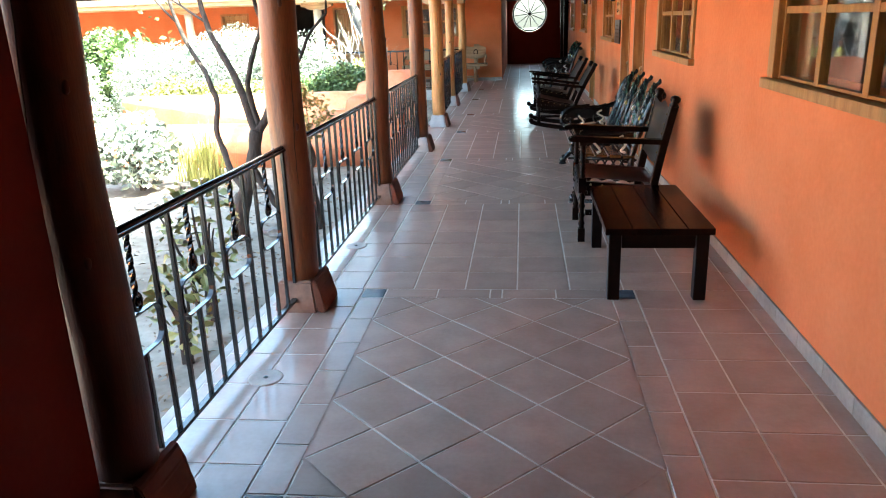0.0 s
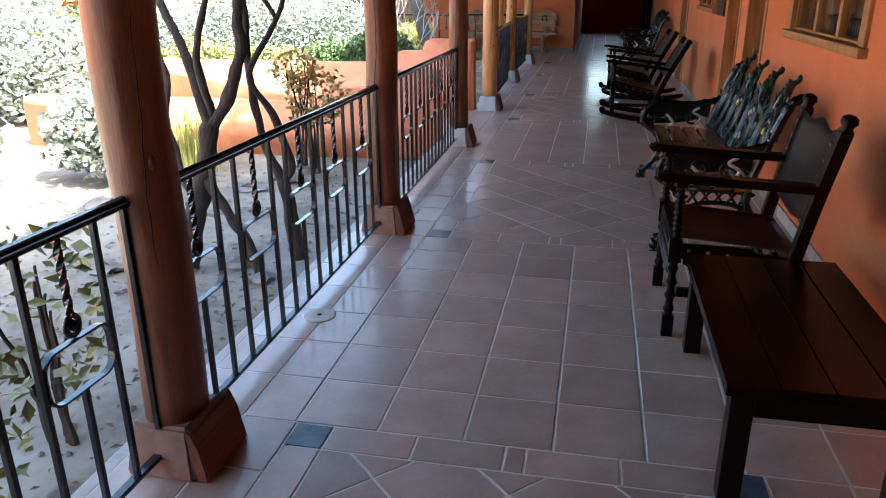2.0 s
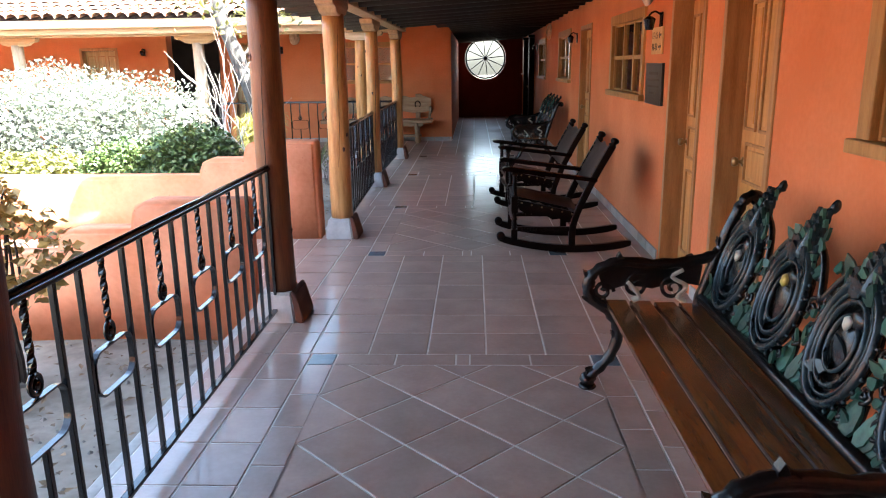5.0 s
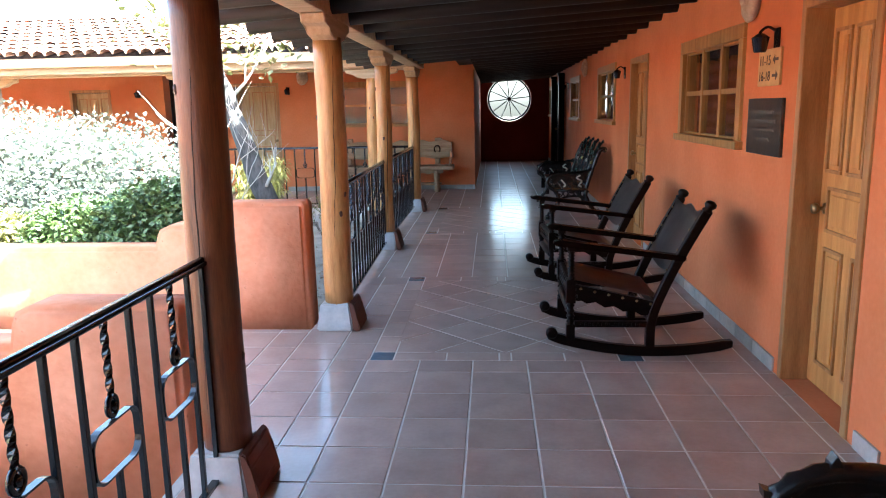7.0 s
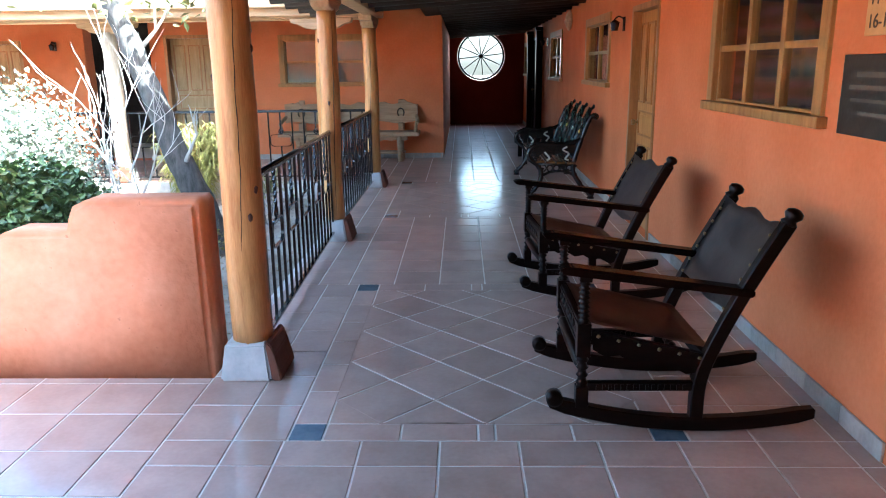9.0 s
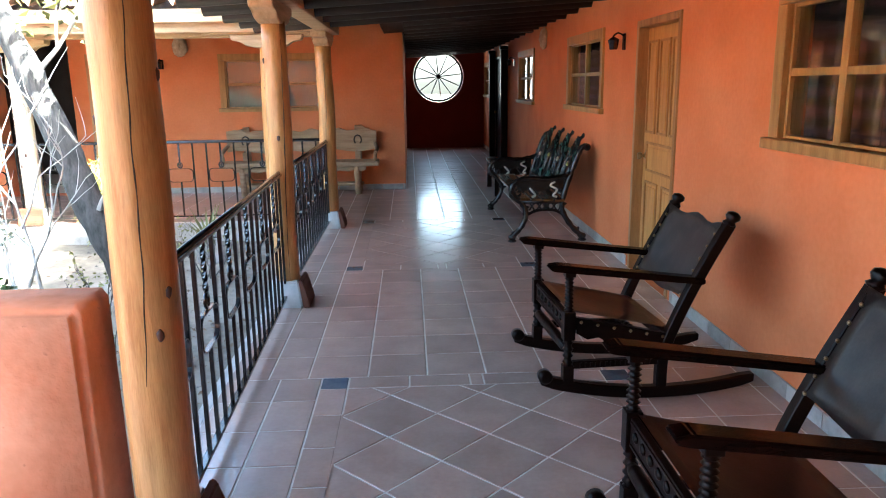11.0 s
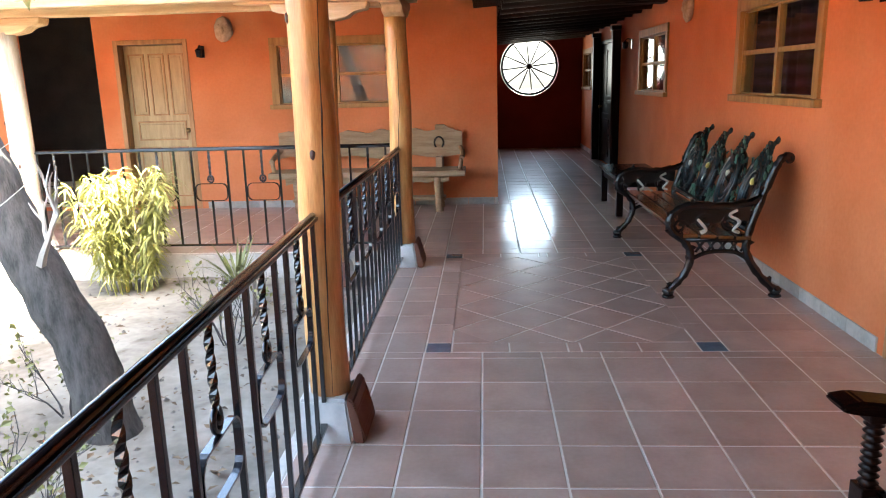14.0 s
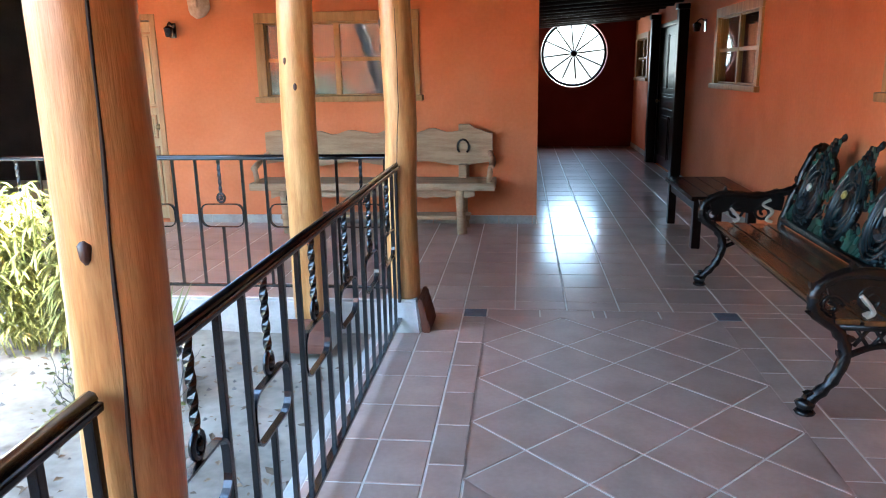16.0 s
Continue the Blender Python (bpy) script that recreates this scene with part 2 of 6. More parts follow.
# ---------------------------------------------------------------- mesh helpers
def box(bm, lo, hi, bevel=0.0, m=None):
    r = bmesh.ops.create_cube(bm, size=1.0)
    vs = r["verts"]
    for v in vs:
        v.co = Vector([(lo[i] + hi[i]) / 2 + v.co[i] * (hi[i] - lo[i]) for i in range(3)])
    if bevel:
        es = list({e for v in vs for e in v.link_edges})
        out = bmesh.ops.bevel(bm, geom=es, offset=bevel, segments=2, affect="EDGES", profile=0.6)
        vs = list({v for f in out["faces"] for v in f.verts} | {v for v in vs if v.is_valid})
    if m is not None:
        bmesh.ops.transform(bm, matrix=m, verts=[v for v in vs if v.is_valid])
    return bm


def boxes(items, bevel=0.0):
    bm = bmesh.new()
    for lo, hi in items:
        box(bm, lo, hi, bevel)
    return bm


def tube(bm, pts, radii, n=8, caps=True, flat=1.0):
    """A round bar along points; radii one number or one per point."""
    pts = [Vector(p) for p in pts]
    if not hasattr(radii, "__len__"):
        radii = [radii] * len(pts)
    rings, side = [], None
    for i, p in enumerate(pts):
        d = (pts[min(i + 1, len(pts) - 1)] - pts[max(i - 1, 0)]).normalized()
        if side is None:
            side = d.cross(Vector((0, 0, 1)) if abs(d.z) < 0.9 else Vector((1, 0, 0))).normalized()
        side = (side - d * side.dot(d)).normalized()
        up = d.cross(side)
        rings.append([bm.verts.new(p + (side * math.cos(2 * math.pi * k / n) + up * flat * math.sin(2 * math.pi * k / n)) * radii[i]) for k in range(n)])
    for a, b in zip(rings, rings[1:]):
        for k in range(n):
            f = bm.faces.new((a[k], a[(k + 1) % n], b[(k + 1) % n], b[k]))
            f.smooth = n > 5
    if caps:
        bm.faces.new(rings[0][::-1])
        bm.faces.new(rings[-1])
    return bm


def smooth_path(pts, steps=5):
    """Points on a soft curve through the given ones."""
    pts = [Vector(p) for p in pts]
    out = []
    for i in range(len(pts) - 1):
        p0, p1, p2, p3 = pts[max(i - 1, 0)], pts[i], pts[i + 1], pts[min(i + 2, len(pts) - 1)]
        for s in range(steps):
            t = s / steps
            out.append(0.5 * (2 * p1 + (p2 - p0) * t + (2 * p0 - 5 * p1 + 4 * p2 - p3) * t * t + (3 * p1 - p0 - 3 * p2 + p3) * t ** 3))
    return out + [pts[-1]]


def lathe(bm, profile, n=14, m=None):
    """Turns (radius, height) pairs about z."""
    rings = [[bm.verts.new((r * math.cos(2 * math.pi * k / n), r * math.sin(2 * math.pi * k / n), z)) for k in range(n)] for r, z in profile]
    for a, b in zip(rings, rings[1:]):
        for k in range(n):
            bm.faces.new((a[k], a[(k + 1) % n], b[(k + 1) % n], b[k])).smooth = True
    bm.faces.new(rings[0][::-1])
    bm.faces.new(rings[-1])
    if m is not None:
        bmesh.ops.transform(bm, matrix=m, verts=[v for r in rings for v in r])
    return bm


def prism(bm, outline, thick, m=None):
    """A flat outline in x and z, given depth along y."""
    a = [bm.verts.new((x, -thick / 2, z)) for x, z in outline]
    b = [bm.verts.new((x, thick / 2, z)) for x, z in outline]
    bm.faces.new(a)
    bm.faces.new(b[::-1])
    for i in range(len(a)):
        j = (i + 1) % len(a)
        bm.faces.new((a[j], a[i], b[i], b[j]))
    if m is not None:
        bmesh.ops.transform(bm, matrix=m, verts=a + b)
    return bm


def blob(bm, c, r, seed=0, rough=0.25, squash=(1, 1, 1), sub=2):
    out = bmesh.ops.create_icosphere(bm, subdivisions=sub, radius=1.0)
    for v in out["verts"]:
        k = 1 + rough * noise.noise(v.co * 1.7 + Vector((seed * 3.1, seed, 0)))
        v.co = Vector((c[0] + v.co.x * r * k * squash[0], c[1] + v.co.y * r * k * squash[1], c[2] + v.co.z * r * k * squash[2]))
        for f in v.link_faces:
            f.smooth = True
    return bm


def mesh_of(name, bm, mat):
    me = bpy.data.meshes.new(name)
    bmesh.ops.recalc_face_normals(bm, faces=bm.faces)
    bm.to_mesh(me)
    bm.free()
    me.materials.append(mat)
    return me


def part(name, bm, mat, parent=None, label=""):
    ob = new(name, mesh_of(name, bm, mat))
    ob.parent = parent
    return tagged(ob, label)


def thing(name, label, category, m=None, group="", kind=""):
    ob = new(name)
    ob.empty_display_size = 0.1
    if m is not None:
        ob.matrix_world = m
    return tagged(ob, label, category, group, kind)


def solid(name, bm, mat, label, category="", kind="structure", group=""):
    return tagged(part(name, bm, mat), label, category, group, kind)


# ---------------------------------------------------------------- plan
WX = 1.135          # face of the long wall
PX = -1.62         # line of posts and railing
EDGE = -1.79        # outer edge of the corridor floor
FAR_Y = 20.6        # face of the far wing's wall
FAR_RAIL = 18.2     # far wing's railing
END_Y = 28.0        # wall with the wheel window
GROUND = -0.22
POSTS = [1.86, 3.85, 6.49, 9.32, 11.60, 14.60, 17.60]
POST_X = [-1.63, -1.585, -1.58, -1.595, -1.60, -1.68, -1.675]
POST_R = [0.108, 0.108, 0.106, 0.098, 0.102, 0.088, 0.094]


# ---------------------------------------------------------------- shell
def wall_along(axis, face, back, a, b, z0, z1, holes):
    """A wall from a to b with rectangular holes (from, to, sill, head)."""
    bm = bmesh.new()
    def slab(u0, u1, w0, w1):
        if u1 - u0 > 1e-4 and w1 - w0 > 1e-4:
            lo, hi = min(face, back), max(face, back)
            if axis == "y":
                box(bm, (lo, u0, w0), (hi, u1, w1))
            else:
                box(bm, (u0, lo, w0), (u1, hi, w1))
    at = a
    for u0, u1, s, h in sorted(holes):
        slab(at, u0, z0, z1)
        slab(u0, u1, z0, s)
        slab(u0, u1, h, z1)
        at = u1
    slab(at, b, z0, z1)
    return bm


WIN = [(2.38, 4.12, 1.27, 2.06), (6.10, 7.74, 1.27, 2.06), (11.50, 13.05, 1.29, 2.02), (16.48, 18.06, 1.33, 2.07), (20.45, 22.0, 1.31, 2.07), (26.45, 27.7, 1.31, 2.05)]
DOORS = [(8.60, 9.44, 0, 2.06), (9.80, 10.62, 0, 2.06), (14.44, 15.43, 0, 2.06), (23.6, 25.4, 0, 2.12)]
solid("wall_east", wall_along("y", WX, WX + 0.28, -4.0, END_Y, -0.3, 3.0, WIN + DOORS), WALL, "long orange plastered wall with doors and windows")
solid("wall_south", boxes([((-2.1, -4.25, -0.3), (3.9, -4.0, 3.0))]), WALL, "plain orange wall closing the corridor")
solid("wall_southwest", boxes([((-1.96, -4.0, -0.3), (-1.66, 1.74, 2.6))]), MAROON, "dark red wall beside the first post")
FAR_WIN = [(-3.55, -1.98, 1.27, 2.04)]
FAR_DOORS = [(-5.50, -4.58, 0, 2.08), (-6.85, -5.74, 0, 2.6), (-8.75, -7.92, 0, 2.02)]
solid("wall_north", wall_along("x", FAR_Y, FAR_Y + 0.28, -16.0, -0.83, -0.3, 3.0, FAR_WIN + FAR_DOORS), WALL, "orange plastered wall of the far wing")
solid("wall_hall_west", boxes([((-1.1, FAR_Y + 0.28, -0.3), (-0.83, END_Y, 3.0))]), WALL, "orange side wall of the end hall")
# added shell, interior unseen, dark so that the panes look onto shade
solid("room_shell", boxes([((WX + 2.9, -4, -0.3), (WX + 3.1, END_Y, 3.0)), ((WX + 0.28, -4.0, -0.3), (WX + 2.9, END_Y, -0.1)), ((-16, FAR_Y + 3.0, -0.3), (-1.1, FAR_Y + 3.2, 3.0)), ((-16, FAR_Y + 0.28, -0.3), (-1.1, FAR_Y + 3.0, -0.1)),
                           ((WX + 0.28, END_Y, -0.3), (WX + 3.1, END_Y + 0.2, 3.0))]), ROOM, "plain added shell behind the windows, room shade in its colour")

# end wall with the round opening
WHEEL, WR = (0.0, 1.765), 0.63
bm = bmesh.new()
N = 64
ring, rim = [], []
for k in range(N):
    a = 2 * math.pi * k / N
    c, s = math.cos(a), math.sin(a)
    ring.append((WHEEL[0] + WR * c, WHEEL[1] + WR * s))
    k1 = min(((WX - WHEEL[0]) if c > 0 else (WHEEL[0] + 1.1)) / max(abs(c), 1e-6), ((3.0 - WHEEL[1]) if s > 0 else (WHEEL[1] + 0.3)) / max(abs(s), 1e-6))
    rim.append((WHEEL[0] + k1 * c, WHEEL[1] + k1 * s))
lay = []
for y in (END_Y, END_Y + 0.22):
    lay.append(([bm.verts.new((x, y, z)) for x, z in ring], [bm.verts.new((x, y, z)) for x, z in rim]))
for k in range(N):
    j = (k + 1) % N
    for a, b in lay:
        bm.faces.new((a[k], a[j], b[j], b[k]))
    bm.faces.new((lay[0][0][k], lay[0][0][j], lay[1][0][j], lay[1][0][k]))
    bm.faces.new((lay[0][1][k], lay[0][1][j], lay[1][1][j], lay[1][1][k]))
solid("wall_end", bm, MAROON, "dark maroon end wall with a round window opening")
# corners of the end wall, behind its fan of faces
solid("wall_end_corner", boxes([((-1.1, END_Y + 0.225, -0.3), (-0.72, END_Y + 0.4, 3.0)), ((0.72, END_Y + 0.225, -0.3), (WX + 0.28, END_Y + 0.4, 3.0)), ((-1.1, END_Y + 0.225, 2.5), (WX + 0.28, END_Y + 0.4, 3.0)), ((-1.1, END_Y + 0.225, -0.3), (WX + 0.28, END_Y + 0.4, 1.05))]), MAROON, "dark maroon backing of the end wall")


def slope(x):
    return 2.47 + (x - WX) * 0.065


# ceiling of planks over log beams, one mesh
bm = bmesh.new()
y = -4.2
while y < END_Y + 0.3:
    vs = []
    west = -2.35 if y < FAR_RAIL - 0.4 else -1.1
    for xx, yy in ((west, y), (WX + 0.3, y), (WX + 0.3, y + 0.19), (west, y + 0.19)):
        vs.append((xx, yy, slope(xx)))
    lo = [bm.verts.new(v) for v in vs]
    hi = [bm.verts.new((v[0], v[1], v[2] + 0.03)) for v in vs]
    bm.faces.new(lo)
    bm.faces.new(hi[::-1])
    for i in range(4):
        bm.faces.new((lo[i], lo[(i + 1) % 4], hi[(i + 1) % 4], hi[i]))
    y += 0.196
rng = random.Random(4)
y = -3.4
while y < END_Y - 0.2:
    west = -2.3 if y < FAR_RAIL - 0.6 else -0.8
    tube(bm, [(west, y, slope(west) - 0.07), (WX + 0.1, y, slope(WX + 0.1) - 0.07 + rng.uniform(-0.01, 0.01))], [0.07, 0.078], 10)
    y += 0.62
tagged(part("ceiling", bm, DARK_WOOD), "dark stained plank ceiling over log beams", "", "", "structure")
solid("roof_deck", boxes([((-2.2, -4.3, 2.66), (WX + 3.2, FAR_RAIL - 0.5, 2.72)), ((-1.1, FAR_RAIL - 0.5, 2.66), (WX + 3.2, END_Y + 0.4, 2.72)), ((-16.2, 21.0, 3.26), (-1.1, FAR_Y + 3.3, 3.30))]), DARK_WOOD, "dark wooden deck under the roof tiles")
bm = bmesh.new()
x = -16.0
while x < -1.1:
    lo = [bm.verts.new(v) for v in ((x, 17.55, 2.30), (x + 0.19, 17.55, 2.30), (x + 0.19, FAR_Y, 2.55), (x, FAR_Y, 2.55))]
    hi = [bm.verts.new(v.co + Vector((0, 0, 0.03))) for v in lo]
    bm.faces.new(lo), bm.faces.new(hi[::-1])
    for i in range(4):
        bm.faces.new((lo[i], lo[(i + 1) % 4], hi[(i + 1) % 4], hi[i]))
    x += 0.196
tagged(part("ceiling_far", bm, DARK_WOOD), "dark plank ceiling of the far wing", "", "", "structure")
bm = bmesh.new()
prism(bm, [(17.50, 2.36), (21.02, 3.28), (21.02, 3.31), (17.50, 2.39)], 14.9, pose(-8.75, 0, 0) @ pose(0, 0, 0, 0, 0, 90))
solid("roof_deck_far", bm, DARK_WOOD, "dark wooden deck under the far wing tiles")
solid("trim_fascia", boxes([((-16.0, 17.46, 2.26), (-1.9, 17.495, 2.395))], 0.006), BEAM, "pale timber fascia board along the far wing eaves")
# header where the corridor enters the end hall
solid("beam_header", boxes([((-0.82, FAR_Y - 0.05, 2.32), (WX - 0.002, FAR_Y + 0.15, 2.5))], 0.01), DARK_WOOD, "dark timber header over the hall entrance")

# floor slab, kerb and ground
solid("floor_base", boxes([((EDGE, -4.0, -0.24), (WX + 0.1, FAR_RAIL - 0.1, -0.0035)), ((-16, FAR_RAIL - 0.1, -0.24), (WX + 0.1, END_Y + 0.1, -0.0035)), ((-7.0, 9.78, -0.24), (EDGE, 11.5, -0.0035))]), GROUT, "pale grouted bed under the floor tiles")
solid("kerb_west", boxes([((EDGE - 0.06, -4.0, -0.3), (EDGE - 0.002, 9.5, -0.005)), ((EDGE - 0.06, 11.9, -0.3), (EDGE - 0.002, FAR_RAIL - 0.16, -0.005)), ((-16.0, FAR_RAIL - 0.16, -0.3), (EDGE - 0.06, FAR_RAIL - 0.102, -0.005))], 0.008), KERB, "worn concrete edge of the corridor floor")
bm = bmesh.new()
G = 90
grid = []
for i in range(G + 1):
    row = []
    for j in range(G + 1):
        u, v = (i / G * 2 - 1), (j / G * 2 - 1)
        x, y = -6 + 8 * u + 120 * u ** 5, 10 + 12 * v + 120 * v ** 5
        h = 0.05 * noise.noise(Vector((x * 0.9, y * 0.9, 0))) + 0.02 * noise.noise(Vector((x * 3, y * 3, 2)))
        row.append(bm.verts.new((x, y, GROUND - 0.02 + min(h, 0.05))))
    grid.append(row)
for i in range(G):
    for j in range(G):
        bm.faces.new((grid[i][j], grid[i + 1][j], grid[i + 1][j + 1], grid[i][j + 1])).smooth = True
solid("ground", bm, DIRT, "dry bare garden earth of the courtyard")
# plain added walls that close the courtyard, orange to darken window reflections
solid("wall_courtyard_west", boxes([((-16.3, -12, -0.3), (-16.0, FAR_Y + 3, 2.6))]), WALL, "plain added orange wall across the courtyard")
# unseen south wall, raised to hide the sky from the far window's panes
solid("wall_courtyard_south", boxes([((-16.3, -12.3, -0.3), (-2.03, -12.0, 4.2))]), WALL, "unseen added orange wall that keeps sky out of window reflections")

# skirting along the walls, in cut lengths
skirts = thing("baseboard", "grey tiled skirting along the orange walls", "", kind="structure")
def skirt_run(a, b, fixed, axis):
    u = a
    while u < b - 0.02:
        v = min(u + 0.33, b)
        bm = bmesh.new()
        if axis == "y":
            box(bm, (fixed - 0.014, u + 0.002, 0.0), (fixed - 0.001, v - 0.002, 0.085), 0.003)
        else:
            box(bm, (u + 0.002, fixed - 0.014, 0.0), (v - 0.002, fixed - 0.001, 0.085), 0.003)
        part("skirting_tile", bm, SKIRT, skirts)
        u = v
cuts = [0.0] + [v for d in DOORS for v in (d[0] - 0.07, d[1] + 0.07)] + [END_Y]
for a, b in zip(cuts[::2], cuts[1::2]):
    skirt_run(a, b, WX, "y")
skirt_run(-4.5, -0.83, FAR_Y, "x")
skirt_run(-5.9, -5.58, FAR_Y, "x")

# ---------------------------------------------------------------- posts, beams, railings
def log_post(m, top, seed, group, r0=0.108, r1=0.100, label="tapered varnished log post on a cement plinth", wood=None):
    post = thing("log_post", label, "post", m, group)
    rng = random.Random(seed)
    bm = bmesh.new()
    pts, rad = [], []
    for i in range(15):
        t = i / 14
        pts.append((0.018 * noise.noise(Vector((seed * 5.3, t * 2.5, 0))), 0.018 * noise.noise(Vector((seed * 2.1, t * 2.5, 7))), 0.17 + (top - 0.17) * t))
        rad.append((r0 + (r1 - r0) * t) * (1 + 0.035 * noise.noise(Vector((seed, t * 6, 3)))))
    tube(bm, pts, rad, 18)
    part("shaft", bm, wood or LOG, post)
    bm = bmesh.new()
    a0, z0, z1 = rng.uniform(-2.2, -1.0), rng.uniform(0.3, 0.8), rng.uniform(1.5, 2.0)
    if seed == 6:
        z0, z1 = 0.2, 2.0
    crack = []
    for i in range(48):
        t = i / 47
        z = z0 + (z1 - z0) * t
        j = min((z - 0.17) / (top - 0.17) * 14, 13.999)
        f = j - int(j)
        q = Vector(pts[int(j)]).lerp(Vector(pts[int(j) + 1]), f)
        rr = (rad[int(j)] * (1 - f) + rad[int(j) + 1] * f) * 0.988
        a = a0 + 0.40 * t + 0.04 * math.sin(9 * t + seed) + 0.015 * math.sin(31 * t + seed)
        crack.append((q.x + rr * math.cos(a), q.y + rr * math.sin(a), z))
    tube(bm, crack, [0.0012 + (0.0034 if seed == 6 else 0.0022) * math.sin(math.pi * i / 47) * (0.75 + 0.25 * math.sin(i * 1.1 + seed)) for i in range(48)], 5)
    part("drying_crack", bm, CRACK, post)
    for k in range(4):
        bm = bmesh.new()
        a, i = rng.uniform(-3.1, 0.2), rng.randrange(3, 13)
        q = Vector(pts[i]) + Vector((math.cos(a), math.sin(a), 0)) * (rad[i] - 0.004)
        blob(bm, q, 0.022, k, 0.3, (0.6, 0.6, 1.2), 1)
        part("knot", bm, DARK_LOG, post)
    bm = bmesh.new()
    lo = [bm.verts.new((x, y * 0.155, 0)) for x, y in ((-0.14, -1), (0.12, -1), (0.12, 1), (-0.14, 1))]
    hi = [bm.verts.new((x, y * 0.12, 0.19)) for x, y in ((-0.115, -1), (0.095, -1), (0.095, 1), (-0.115, 1))]
    bm.faces.new(lo[::-1]), bm.faces.new(hi)
    for i in range(4):
        bm.faces.new((lo[i], lo[(i + 1) % 4], hi[(i + 1) % 4], hi[i]))
    bmesh.ops.bevel(bm, geom=list(bm.edges), offset=0.012, segments=2, affect="EDGES")
    part("plinth", bm, PLINTH_BROWN if seed < 4 else PLINTH, post)
    bm = bmesh.new()
    prism(bm, [(0.122, 0.0), (0.172, 0.0), (0.166, 0.05), (0.135, 0.13), (0.128, 0.195), (0.100, 0.21), (0.097, 0.19)], 0.29)
    bmesh.ops.bevel(bm, geom=list(bm.edges), offset=0.008, segments=2, affect="EDGES")
    part("plinth_cheek", bm, PLINTH_SIDE, post, "red-brown painted cheek of the plinth")
    return post


def corbel(m):
    c = thing("corbel", "pale carved timber corbel on a post", "corbel", m, "corbels")
    bm = bmesh.new()
    prism(bm, [(-0.40, 0.14), (-0.38, 0.08), (-0.28, 0.07), (-0.22, 0.02), (-0.12, 0.0), (0.12, 0.0), (0.22, 0.02), (0.28, 0.07), (0.38, 0.08), (0.40, 0.14)], 0.16)
    bmesh.ops.bevel(bm, geom=list(bm.edges), offset=0.008, segments=1, affect="EDGES")
    part("block", bm, BEAM, c)


# the first post's shadow is put into its near-black wood colour
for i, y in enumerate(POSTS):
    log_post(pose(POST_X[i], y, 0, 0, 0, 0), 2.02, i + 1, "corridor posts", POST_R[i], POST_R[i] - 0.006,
             "tapered log post, stain and shade in its dark colour, on a cement plinth" if i < 4 else "tapered honey-varnished log post on a cement plinth", DARK_LOG if i == 0 else STAIN_SHADE_LOG if i < 4 else LOG)
    corbel(pose(POST_X[i], y, 2.00, 0, 0, 90))
FAR_POSTS = [-2.30, -5.28, -8.6, -12.0]
for i, x in enumerate(FAR_POSTS):
    yy = 17.75 if i == 0 else FAR_RAIL
    log_post(pose(x, yy, 0 if i else -0.2, 0, 0, -90), 2.02 if i else 2.2, i + 21, "far wing posts", label="tapered log post on a cement plinth" if i == 0 else "pale log post on a cement plinth, sun glare in its colour", wood=LOG if i == 0 else PALE_LOG)
    corbel(pose(x, yy, 2.00, 0, 0, 0))
solid("beam_west", boxes([((PX - 0.09, 1.2, 2.142), (PX + 0.09, 18.0, 2.33))], 0.015), BEAM, "pale timber beam along the corridor posts")
solid("beam_far", boxes([((-16, FAR_RAIL - 0.1, 2.142), (PX - 0.1, FAR_RAIL + 0.09, 2.36)), ((-16, 17.58, 2.16), (PX - 0.1, 17.66, 2.30))], 0.012), BEAM, "pale timber beams along the far wing eaves")
solid("beam_corner", boxes([((-3.0, 17.68, 2.142), (PX - 0.095, 17.82, 2.29))], 0.012), BEAM, "pale timber tie at the courtyard corner")


